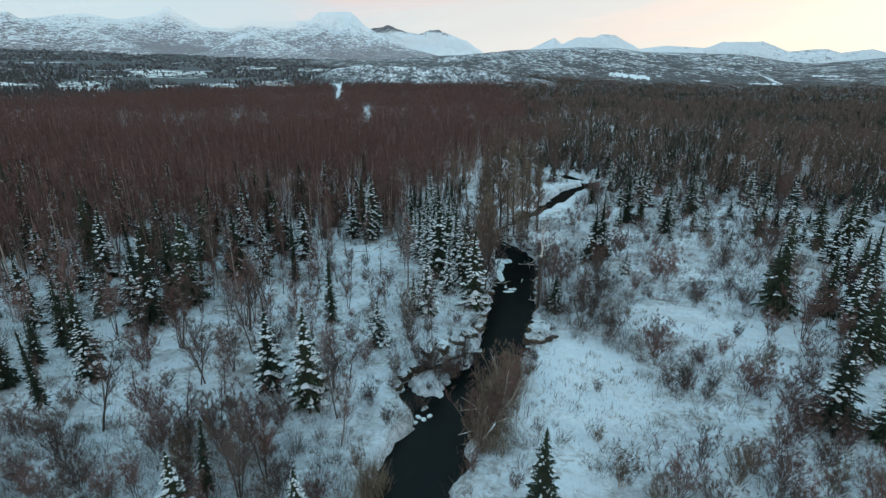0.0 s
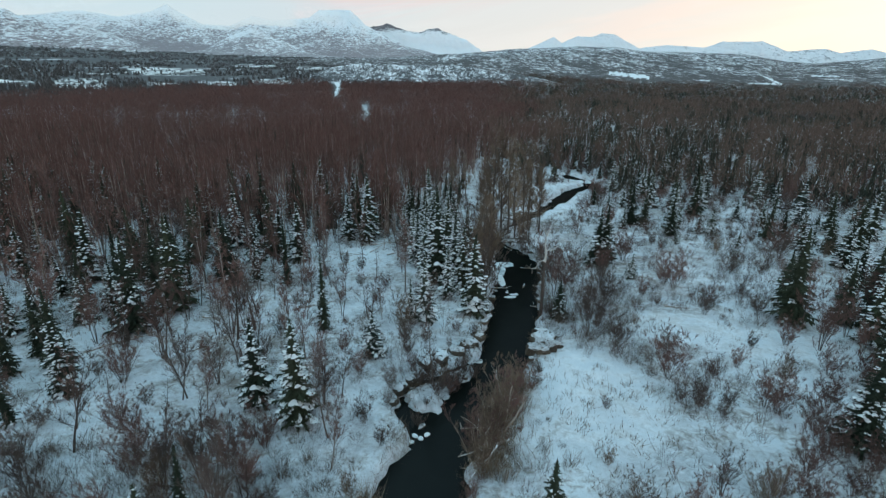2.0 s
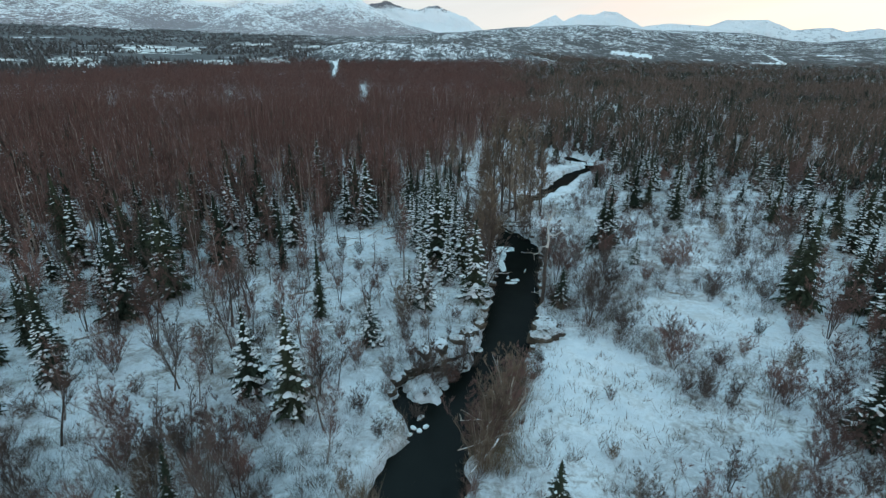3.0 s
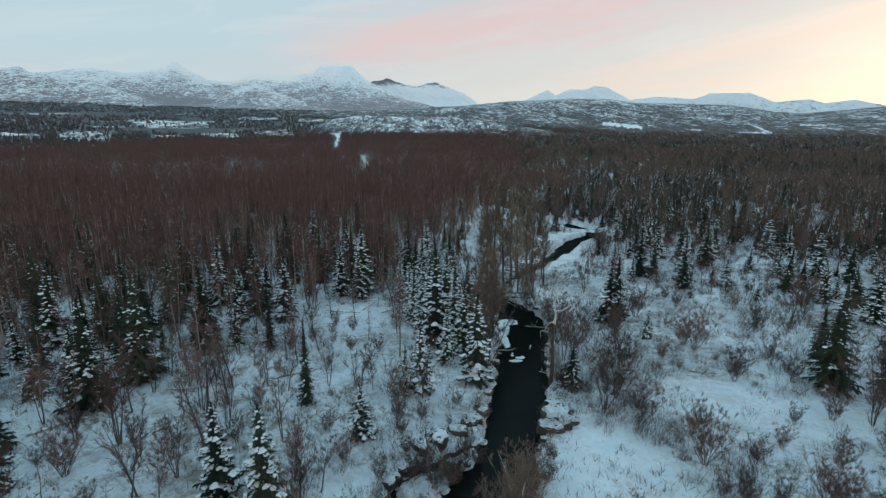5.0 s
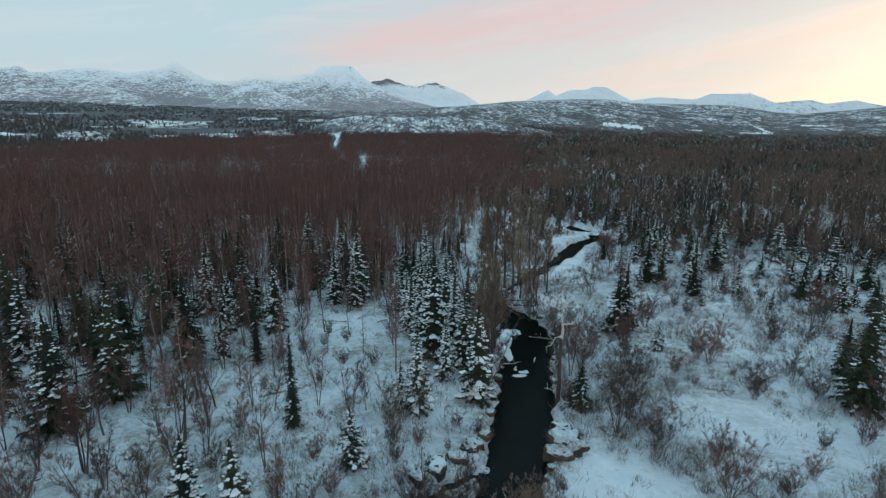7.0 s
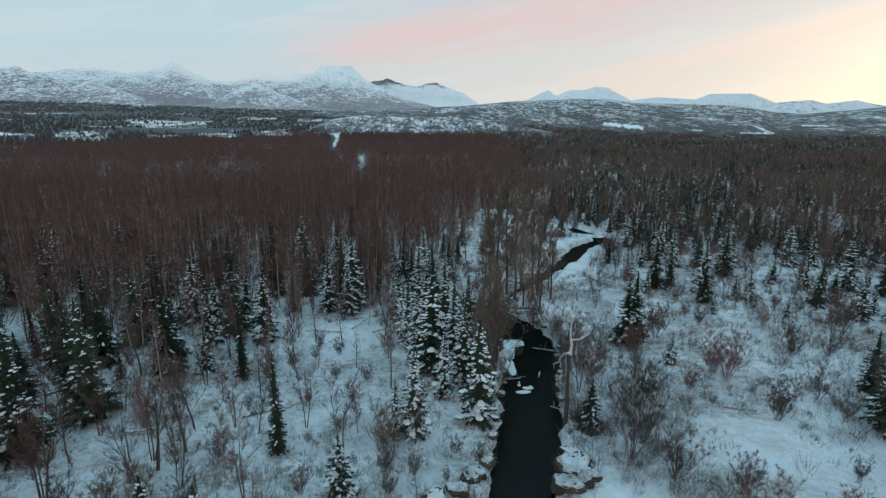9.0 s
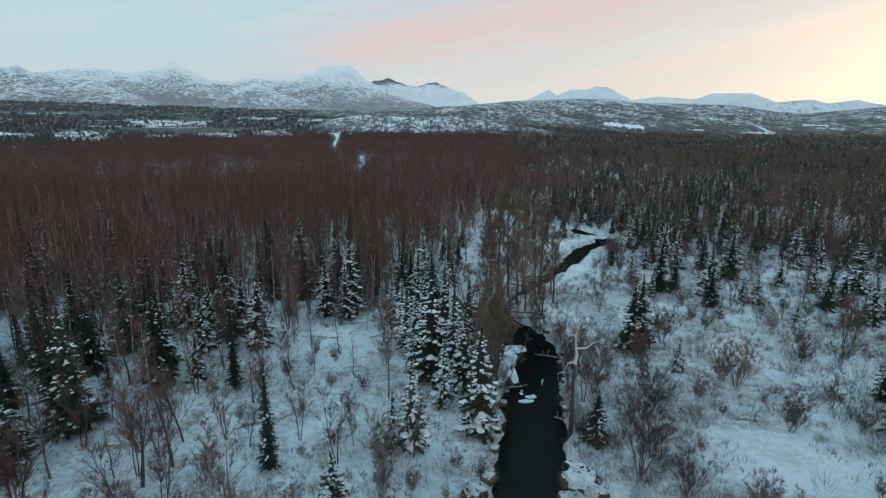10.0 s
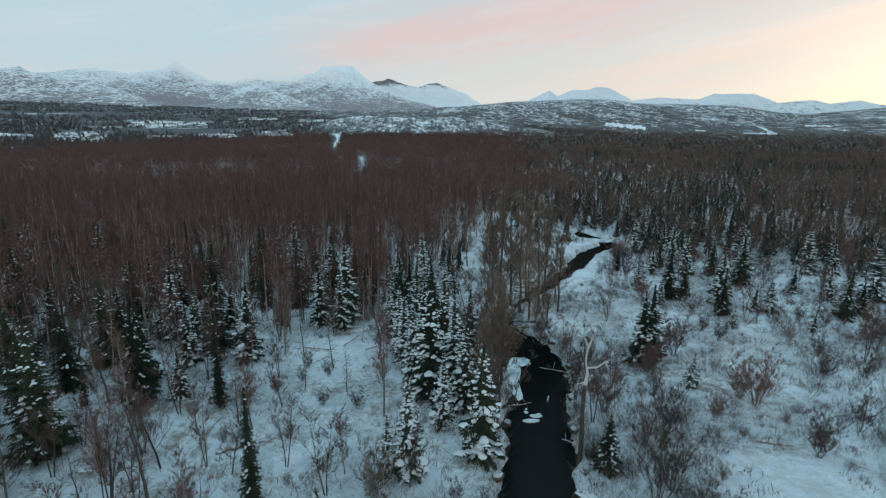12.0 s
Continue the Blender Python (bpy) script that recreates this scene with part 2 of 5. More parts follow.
def value_noise(x, y, seed=0):
    x, y = np.asarray(x, float), np.asarray(y, float)
    ix, iy = np.floor(x).astype(np.int64), np.floor(y).astype(np.int64)
    fx, fy = x - ix, y - iy
    fx, fy = fx * fx * (3 - 2 * fx), fy * fy * (3 - 2 * fy)
    a = lattice(ix, iy, seed) * (1 - fx) + lattice(ix + 1, iy, seed) * fx
    b = lattice(ix, iy + 1, seed) * (1 - fx) + lattice(ix + 1, iy + 1, seed) * fx
    return a * (1 - fy) + b * fy


def fbm(x, y, seed=0, octaves=4, gain=0.5):
    total, amp, norm = 0.0, 1.0, 0.0
    for i in range(octaves):
        total = total + amp * value_noise(np.asarray(x) * 2**i + 17.3 * i, np.asarray(y) * 2**i - 9.1 * i, seed + i)
        norm += amp
        amp *= gain
    return total / norm


def smooth(v, lo, hi):
    t = np.clip((np.asarray(v, float) - lo) / (hi - lo), 0, 1)
    return t * t * (3 - 2 * t)


# the creek: x, y, half width
CREEK = [
    (-40, -320, 4), (-12, -90, 3.5), (-7, -20, 3.5), (-5, 10, 3.4), (-3.3, 24, 3.0), (-1.9, 30, 2.7), (0.0, 35, 2.6), (2.3, 40, 2.5), (5.4, 46, 2.4),
    (7.0, 52, 2.5), (8.3, 61, 2.8), (9.6, 70.5, 2.8), (10.6, 79, 3.9), (10.5, 85.5, 2.3), (9.0, 89.5, 0.9), (8.6, 96, -0.3), (11.5, 102, 0.3), (15.2, 108.5, 1.1), (19.0, 114.2, 1.4),
    (24.0, 123.4, 1.6), (28.6, 132, 1.7), (33.4, 142, 1.9), (40.6, 149.5, 1.9), (42.5, 154, 2.4), (38.8, 160, 3.4), (36.8, 166, 2.6), (38.0, 171, -0.4), (43.5, 194, -0.6), (49.0, 216, -0.6), (57.0, 241, -0.6), (66.0, 270, -0.6), (60, 340, -0.6),
]
# a narrow side arm round a snowy islet
SIDE = [(-1.6, 35.2, 0.6), (-2.8, 37.0, 0.3), (-4.1, 39.6, 0.12), (-4.3, 41.3, 0.25), (-3.4, 42.9, 0.05), (-2.0, 44.3, 0.3), (0.0, 46.0, 0.1), (2.0, 47.2, 0.3), (4.6, 47.6, 0.5)]
ck = np.array(CREEK, float)
steps = np.concatenate([[0], np.cumsum(np.hypot(*np.diff(ck[:, :2], axis=0).T))])
along = np.arange(0, steps[-1], 1.0)


def eased(col):
    raw = np.interp(along, steps, ck[:, col])
    for _ in range(3):
        raw = np.convolve(np.pad(raw, 2, mode="edge"), np.ones(5) / 5, mode="valid")
    return raw


CX, CY, CW = eased(0), eased(1), eased(2)


def creek_gap(x, y):
    """Metres from the water's edge, minus inside."""
    x, y = np.asarray(x, float), np.asarray(y, float)
    out = np.full(x.shape, 60.0)
    near = (y < 345) & (np.abs(x) < 90)
    px, py = x[near], y[near]
    best = np.full(px.shape, 60.0)
    for s in range(0, len(CX), 200):
        d = np.hypot(px[:, None] - CX[None, s:s + 200], py[:, None] - CY[None, s:s + 200]) - CW[None, s:s + 200]
        best = np.minimum(best, d.min(axis=1))
    for (ax, ay, aw), (bx, by, bw) in zip(SIDE, SIDE[1:]):
        t = np.clip(((px - ax) * (bx - ax) + (py - ay) * (by - ay)) / ((bx - ax) ** 2 + (by - ay) ** 2), 0, 1)
        best = np.minimum(best, np.hypot(px - ax - (bx - ax) * t, py - ay - (by - ay) * t) - aw - (bw - aw) * t)
    out[near] = best
    return out


def rise(x, y):
    """The gentle rise of the whole land towards the mountains, steeper past the woods."""
    r = np.hypot(x, y)
    turn = np.degrees(np.arctan2(x, np.maximum(y, 1e-3)))
    s = smooth(turn, -8, 30)
    d, e = r - 150, r - 850
    near = (0.041 - 0.017 * s) * 0.5 * (d + np.sqrt(d * d + 90.0**2) - (np.sqrt(150.0**2 + 90.0**2) - 150.0))
    return near + (0.045 - 0.030 * s) * 0.5 * (e + np.sqrt(e * e + 200.0**2) - (np.sqrt(850.0**2 + 200.0**2) - 850.0))


def reach(az, el):
    """How far off the open land stands at so many degrees up, seen from over the creek."""
    r = np.linspace(150, 3200, 1200)
    a = np.radians(az)
    return float(np.interp(el, np.degrees(np.arctan2(rise(r * np.sin(a), r * np.cos(a)) - 26.5, r)), r))


def land(x, y):
    x, y = np.atleast_1d(np.asarray(x, float)), np.atleast_1d(np.asarray(y, float))
    z = rise(x, y) + 0.9 * (fbm(x / 14, y / 14, 3) - 0.5) + 0.35 * (fbm(x / 2.2, y / 2.2, 5, 3) - 0.5)
    z = z + smooth(np.hypot(x, y), 250, 900) * 9 * (fbm(x / 160, y / 160, 8, 3) - 0.5)
    gap = creek_gap(x, y)
    rag = gap + 2.3 * (fbm(x / 2.3, y / 2.3, 21, 4, 0.6) - 0.5) + 1.2 * (fbm(x / 0.8, y / 0.8, 23, 2, 0.6) - 0.5) * smooth(np.hypot(x + 2, y - 42), 9, 5)
    bank = smooth(rag, -0.5, 1.1)
    bed = rise(x, y) - 1.9
    return bed + (z - bed) * bank


def on_land(x, y):
    return float(land(x, y)[0])


# ---- meshes ----
class Buf:
    def __init__(self):
        self.v, self.f = [], []

    def tri(self, a, b, c):
        i = len(self.v)
        self.v += [a, b, c]
        self.f.append((i, i + 1, i + 2))

    def quad(self, a, b, c, d):
        i = len(self.v)
        self.v += [a, b, c, d]
        self.f.append((i, i + 1, i + 2, i + 3))

    def tube(self, pts, radii, sides=4):
        base = len(self.v)
        for k, (p, r) in enumerate(zip(pts, radii)):
            d = (pts[min(k + 1, len(pts) - 1)] - pts[max(k - 1, 0)]).normalized()
            a = d.orthogonal().normalized()
            b = d.cross(a)
            for s in range(sides):
                t = 2 * math.pi * s / sides
                self.v.append(p + r * (math.cos(t) * a + math.sin(t) * b))
        for k in range(len(pts) - 1):
            for s in range(sides):
                i, j = base + k * sides + s, base + k * sides + (s + 1) % sides
                self.f.append((i, j, j + sides, i + sides))
        self.f.append(tuple(base + (len(pts) - 1) * sides + s for s in range(sides)))

    def sliver(self, p, d, wide):
        """A tapering twig."""
        a = d.cross(Vector((random.uniform(-1, 1), random.uniform(-1, 1), random.uniform(-1, 1)))).normalized() * wide * 0.5
        self.tri(p - a, p + a, p + d)

    def mesh(self, name, mat, smooth_faces=False):
        me = bpy.data.meshes.new(name)
        me.from_pydata([tuple(q) for q in self.v], [], self.f)
        me.materials.append(mat)
        if smooth_faces:
            me.shade_smooth()
        me.update()
        return me


def array_mesh(name, verts, faces, mat):
    me = bpy.data.meshes.new(name)
    me.from_pydata(np.asarray(verts).tolist(), [], np.asarray(faces).tolist())
    me.materials.append(mat)
    me.update()
    return me


def part(name, me, parent, label=""):
    ob = new(name, me)
    ob.parent = parent
    return tagged(ob, label)


def rand_dir(turn, lift):
    return Vector((math.cos(turn) * math.cos(lift), math.sin(turn) * math.cos(lift), math.sin(lift)))


# ---- the ground ----
def spaced(fine_lo, fine_hi, step, lo, hi, grow=1.09):
    mid = list(np.arange(fine_lo, fine_hi + 1e-6, step))
    for sign, edge, stop in ((1, fine_hi, hi), (-1, fine_lo, lo)):
        s, v, more = step, edge, []
        while sign * (stop - v) > 0:
            s = s * grow
            v = v + sign * s
            more.append(v)
        mid = mid + more if sign > 0 else more[::-1] + mid
    return np.array(mid)


gx = spaced(-12, 22, 0.28, -4600, 4600, 1.07)
gx = np.concatenate([gx[gx <= 22], np.arange(22.5, 50, 0.55), spaced(50, 50.5, 0.5, 50, 4600, 1.07)])
gy = spaced(24, 92, 0.28, -900, 4400, 1.07)
gy = np.concatenate([gy[gy <= 92], np.arange(92.5, 185, 0.55), spaced(185, 185.5, 0.5, 185, 4400, 1.07)])
GX, GY = np.meshgrid(gx, gy)
GZ = land(GX.ravel(), GY.ravel())
nx, ny = len(gx), len(gy)
idx = np.arange(nx * ny).reshape(ny, nx)
quads = np.stack([idx[:-1, :-1], idx[:-1, 1:], idx[1:, 1:], idx[1:, :-1]], -1).reshape(-1, 4)
ground_me = array_mesh("ground", np.stack([GX.ravel(), GY.ravel(), GZ], 1), quads, GROUND)
ground_me.shade_smooth()
ground = tagged(new("ground", ground_me), "snow-covered valley floor with dry litter showing through", "ground", kind="structure")

# water ribbon that lies in the carved bed
tx, ty = np.gradient(CX), np.gradient(CY)
ln = np.hypot(tx, ty)
nxv, nyv = ty / ln, -tx / ln
rows_v = []
for k in np.linspace(-1, 1, 7):
    wx, wy = CX + nxv * k * (CW + 1.5), CY + nyv * k * (CW + 1.5)
    rows_v.append(np.stack([wx - np.where(k < 0, 5.0 * np.exp(-((CY - 40) / 6.0) ** 2), 0), wy, rise(CX, CY) - 0.95], 1))
wv = np.concatenate(rows_v)
n_al = len(CX)
wi = np.arange(7 * n_al).reshape(7, n_al)
wq = np.stack([wi[:-1, :-1], wi[1:, :-1], wi[1:, 1:], wi[:-1, 1:]], -1).reshape(-1, 4)
tagged(new("water", array_mesh("water", wv, wq, WATER)), "dark open water of a winding creek", "creek", kind="structure")


# ---- mountains ----
def ridge(name, label, crest, r_front, r_crest, r_back, mat, rough, seed, foot, fields=()):
    """A range round the valley: crest gives (degrees to the right, degrees up) along its skyline."""
    c = np.array(crest, float)
    az = np.linspace(c[0, 0], c[-1, 0], int(11 * (c[-1, 0] - c[0, 0])))
    el = np.interp(az, c[:, 0], c[:, 1])
    el = el + 0.45 * rough * (0.7 * (fbm(az * 1.4, az * 0 + seed, seed, 5, 0.6) - 0.5) + 0.4 * (np.abs(fbm(az * 4.5, az * 0, seed + 3, 4, 0.6) - 0.5) - 0.1))
    u = np.concatenate([np.linspace(0, 1, 48), 1 + np.linspace(0.04, 1, 6)])
    A, U = np.meshgrid(np.radians(az), u)
    R = np.where(U <= 1, r_front + (r_crest - r_front) * U, r_crest + (r_back - r_crest) * (U - 1))
    top = 26.5 + r_crest * np.tan(np.radians(el))
    X, Y = R * np.sin(A), R * np.cos(A)
    base = rise(X, Y) - foot
    shape = np.where(U <= 1, U**1.35, 1 - 0.8 * (U - 1))
    gully = np.abs(fbm(A * 19 + U * 2.2, U * 3.0, seed + 30, 6, 0.62) - 0.5) * 2.6
    inside = np.clip(U * 3, 0, 1) * np.clip((1 - U) * 4, 0, 1)
    Z = base + (top[None, :] - base) * shape * (1 - rough * 1.15 * inside * gully)
    h, ww = X.shape
    ii = np.arange(h * ww).reshape(h, ww)
    q = np.stack([ii[:-1, :-1], ii[:-1, 1:], ii[1:, 1:], ii[1:, :-1]], -1).reshape(-1, 4)
    me = array_mesh(name, np.stack([X.ravel(), Y.ravel(), Z.ravel()], 1), q, mat)
    me.shade_smooth()
    if fields:
        me.materials.append(SNOW)
        cz = np.degrees(np.arctan2(X, Y))
        ce = np.degrees(np.arctan2(Z - 26.5, R))
        inside_f = np.zeros(X.shape, bool)
        for a0, e0, a1, e1, half in fields:
            t = np.clip((cz - a0) / (a1 - a0), 0, 1)
            wob = half * (2.4 * fbm(cz * 5.5, ce * 9, seed + 5, 4, 0.7) - 0.15)
            inside_f |= (cz > min(a0, a1)) & (cz < max(a0, a1)) & (np.abs(ce - e0 - (e1 - e0) * t) < wob)
        me.polygons.foreach_set("material_index", inside_f[:-1, :-1].ravel().astype(np.int32))
    return tagged(new(name, me), label, "mountain", kind="structure")


M_MASSIF = mountain_material("massif_snow", (0.17, 0.155, 0.165), (0.46, 0.42, 0.44), 345.0, 95.0, 0.046, 2.2, 13.0)
M_SHOULDER = mountain_material("shoulder_brush_snow", (0.15, 0.135, 0.145), (0.46, 0.42, 0.44), 236.0, 100.0, 0.05, 2.0, 14.0)
M_SPUR = mountain_material("spur_brush_snow", (0.17, 0.17, 0.185), (0.52, 0.49, 0.51), 262.0, 80.0, 0.045, 2.0, 12.0)
# bare tones of the far range are lightened to stand in for distance haze
M_FAR = mountain_material("far_snow_hazed", (0.36, 0.38, 0.41), (0.56, 0.58, 0.61), 150.0, 150.0, 0.022, 2.0)
M_JAG = mountain_material("jagged_rock_snow", (0.10, 0.10, 0.11), (0.26, 0.25, 0.27), 528.0, -30.0, 0.034, 2.0, 7.0)
M_HILL = mountain_material("hill_brush", (0.07, 0.07, 0.072), (0.16, 0.155, 0.158), 330.0, 260.0, 0.050, 1.8)
M_BLUFF = mountain_material("bluff_brush", (0.045, 0.048, 0.052), (0.15, 0.148, 0.152), 95.0, 90.0, 0.16, 0.45, 9.0)
ridge("mountain_massif", "snowy mountain massif with a flat-topped summit and brush-covered lower slopes",
      [(-64, 4.5), (-50, 5.2), (-40, 5.7), (-35.8, 6.5), (-33, 6.25), (-30.3, 6.85), (-28.9, 7.6), (-28.0, 7.0), (-26, 6.0), (-23.5, 6.1), (-21.4, 7.1), (-19.6, 6.75), (-15.9, 7.2), (-14.8, 7.95), (-11.7, 8.1), (-10.2, 6.8), (-8, 5.7), (-5.8, 4.75), (-2.2, 3.9), (3, 2.6)],
      2700, 4000, 4500, M_MASSIF, 0.42, 11, 10)
ridge("mountain_shoulder", "brush-covered mountain shoulder dusted with snow",
      [(-66, 5.0), (-50, 5.6), (-42.3, 5.8), (-40.9, 6.15), (-40, 5.6), (-37.9, 5.4), (-36.6, 5.7), (-34.4, 4.9), (-32.1, 4.1), (-30.0, 3.3), (-27, 2.6)], 2350, 3000, 3600, M_SHOULDER, 0.34, 12, 10)
ridge("mountain_spur", "pointed foothill streaked with snow and brush",
      [(-30, 2.8), (-25.8, 4.0), (-23.5, 5.25), (-21.6, 5.95), (-20.5, 5.55), (-19.1, 5.05), (-16.8, 4.3), (-13, 3.6), (-8, 2.8)], 2450, 3050, 3500, M_SPUR, 0.4, 18, 10)
ridge("mountain_jagged", "jagged snowy ridge with dark rock along its crest",
      [(-13, 6.0), (-8.6, 6.75), (-7.9, 6.95), (-6.6, 6.45), (-4.5, 6.15), (-2.4, 6.65), (-0.4, 5.8), (0.7, 5.5), (2.5, 4.3), (5, 2.6)], 4100, 4550, 4800, M_JAG, 0.9, 13, 10)
ridge("mountain_far", "distant snow-covered mountains in dawn light, bare slopes coloured pale for haze",
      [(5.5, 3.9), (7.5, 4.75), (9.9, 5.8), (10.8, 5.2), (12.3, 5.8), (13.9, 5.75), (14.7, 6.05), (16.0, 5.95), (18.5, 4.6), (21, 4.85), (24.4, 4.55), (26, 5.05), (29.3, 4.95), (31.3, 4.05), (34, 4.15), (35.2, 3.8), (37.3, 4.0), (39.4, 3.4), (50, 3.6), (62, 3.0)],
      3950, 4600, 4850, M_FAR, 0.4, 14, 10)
ridge("hill", "low wooded hill speckled with snowy clearings",
      [(-20, 2.4), (-12, 2.9), (-7, 3.2), (-2.2, 3.8), (2.5, 4.25), (5.4, 4.6), (12.4, 4.85), (16.2, 4.75), (19, 4.3), (22.5, 4.2), (28.1, 3.85), (31.4, 3.15), (33.8, 2.95), (39.4, 3.35), (55, 2.8), (66, 2.6)], 1500, 3300, 3900, M_HILL, 0.2, 15, 6,
      [(15.8, 2.2, 19.8, 1.75, 0.17), (29.4, 2.05, 31.2, 1.2, 0.06), (28.6, 1.24, 31.4, 1.18, 0.06), (33.5, 1.9, 35.5, 1.8, 0.06), (24.5, 1.5, 25.4, 1.45, 0.05)])
ridge("bluff", "steep wooded bluff dusted with snow",
      [(-17, 1.3), (-13.9, 2.45), (-10.8, 2.95), (-5.7, 2.85), (-0.6, 2.9), (3.2, 2.5), (8, 1.8), (13, 0.8)], 930, 1190, 1480, M_BLUFF, 0.45, 17, 6)


def peak_cloud():
    """A thin cloud that veils the summits, lit like the sky behind it."""
    m = bpy.data.materials.new("thin_cloud")
    m.use_nodes = True
    n = Nodes(m.node_tree)
    p = place(n)
    z = n.add("ShaderNodeSeparateXYZ", {0: p}).outputs[2]
    x = n.add("ShaderNodeSeparateXYZ", {0: p}).outputs[0]
    fluff = n.noise(n.scaled(p, 0.0022, 0.001, 0.0042), 1.0, 5, 0.6, 0.3)
    thick = n.math("MULTIPLY", n.step(z, 350.0, 470.0), n.step(z, 670.0, 545.0))
    thick = n.math("MULTIPLY", thick, n.math("MULTIPLY", n.step(x, -1950.0, -1520.0, 0.35, 1.0), n.step(x, -720.0, -1080.0)))
    fac = n.math("MULTIPLY", thick, n.step(fluff, 0.28, 0.55))
    glow_ = n.add("ShaderNodeEmission", {"Color": (0.57, 0.67, 0.71, 1), "Strength": 1.0})
    clear = n.add("ShaderNodeBsdfTransparent")
    mixed_ = n.add("ShaderNodeMixShader", {0: n.math("MULTIPLY", fac, 0.85), 1: clear.outputs[0], 2: glow_.outputs[0]})
    n.tree.links.new(mixed_.outputs[0], n.add("ShaderNodeOutputMaterial").inputs[0])
    az = np.radians(np.linspace(-50, -5, 60))
    zz = np.linspace(250, 1050, 12)
    A, Z = np.meshgrid(az, zz)
    ii = np.arange(A.size).reshape(A.shape)
    q = np.stack([ii[:-1, :-1], ii[:-1, 1:], ii[1:, 1:], ii[1:, :-1]], -1).reshape(-1, 4)
    me = array_mesh("peak_cloud", np.stack([(3750 * np.sin(A)).ravel(), (3750 * np.cos(A)).ravel(), Z.ravel()], 1), q, m)
    ob = tagged(new("backdrop_cloud", me), "thin pale cloud veiling the summits", "cloud", kind="structure")
    ob.visible_shadow = False


peak_cloud()


# ---- trees ----
def spruce_meshes(height, spread, tiers, snowy, seed, needles, pad=1.0):
    """A spruce: tapered trunk, whorls of feathery drooping boughs round a dense heart, lumps of snow on the boughs."""
    random.seed(seed)
    trunk, crown, snow = Buf(), Buf(), Buf()
    pts = [Vector((0.003 * height * math.sin(i * 1.7 + seed), 0.03 * math.cos(i * 2.1), height * i / 6 - 0.3 * (i == 0))) for i in range(7)]
    trunk.tube(pts, [0.012 * height * (1 - i / 6.4) + 0.01 for i in range(7)], 6)
    for k in range(tiers):
        u = max((k + random.uniform(-0.3, 0.3)) / tiers, 0)
        z = height * (0.07 + 0.92 * u)
        reach_ = spread * (1 - u) ** 0.8 * random.uniform(0.78, 1.15) + 0.12
        count = max(6, int(11 * (1 - 0.4 * u)))
        for j in range(7):
            a = 0.9 * j + k * 0.37
            rim = [Vector((math.cos(a + b) * reach_ * 0.5, math.sin(a + b) * reach_ * 0.5, z - reach_ * 0.28 * random.uniform(0.4, 1.4))) for b in (-0.5, 0.5)]
            crown.tri(Vector((0, 0, z + 0.06 * height)), rim[0], rim[1])
        for j in range(count):
            a = 2 * math.pi * (j + random.uniform(-0.35, 0.35)) / count + k * 0.9
            length = reach_ * random.uniform(0.62, 1.2)
            droop = random.uniform(0.32, 0.66) * (1 - 0.5 * u)
            out, lat = Vector((math.cos(a), math.sin(a), 0)), Vector((-math.sin(a), math.cos(a), 0))

            def spine(s):
                return Vector((0, 0, z)) + out * length * s + Vector((0, 0, length * (0.10 * s - droop * s * s + 0.16 * s**4)))

            half = 0.21 * length + 0.08
            for i in range(9):
                f = 0.14 + 0.86 * i / 8
                p, q = spine(f - 0.14), spine(f)
                for sign in (-1, 1):
                    w_ = half * (1.25 - 0.85 * f) * random.uniform(0.65, 1.3)
                    crown.tri(p, q, q + lat * sign * w_ + out * 0.10 * length + Vector((0, 0, -(0.05 + 0.14 * random.random()) * length)))
                if i % 2:
                    crown.tri(p - lat * half * 0.3, q + lat * half * 0.3, q + out * 0.04 * length + Vector((0, 0, -length * random.uniform(0.14, 0.30))))
            crown.tri(spine(0.82) - lat * half * 0.28, spine(0.82) + lat * half * 0.28, spine(1.0) + out * 0.08)
            lumps = 1 + (random.random() < 0.6) if random.random() < snowy else 0
            at = random.uniform(0.2, 0.5) if lumps == 2 else random.uniform(0.3, 0.75)
            for _ in range(lumps):
                lo_, hi_ = at, min(at + random.uniform(0.22, 0.42) * (1.0 if pad < 0.97 else 1.45), 1.06)
                at = hi_ + random.uniform(0.0, 0.08)
                wide_ = half * pad * random.uniform(0.35, 0.85) * (1.0 if pad < 0.97 else 1.2)
                shift = lat * half * random.uniform(-0.3, 0.3)
                rows_ = []
                for i in range(4):
                    f = lo_ + (hi_ - lo_) * i / 3
                    c = spine(f) + shift + lat * half * random.uniform(-0.14, 0.14)
                    wf = wide_ * random.uniform(0.55, 1.25) * (0.5, 1.0, 1.0, 0.45)[i]
                    puff = (0.03 + 0.05 * random.random()) * (0.4, 1, 1, 0.5)[i]
                    rows_.append([c + lat * wf * e + Vector((0, 0, 0.025 + puff * (1 - e * e) - 0.22 * abs(e) * wf)) for e in (-1, -0.4, 0.4, 1)])
                for p, q in zip(rows_, rows_[1:]):
                    for i in range(3):
                        snow.quad(p[i], p[i + 1], q[i + 1], q[i])
    for _ in range(9):
        crown.sliver(Vector((0, 0, height * random.uniform(0.93, 0.98))), rand_dir(random.uniform(0, 6.3), random.uniform(0.6, 1.5)) * 0.4, 0.12)
    return trunk.mesh("trunk", BARK), crown.mesh("crown", needles), snow.mesh("snow_load", SNOW, True)


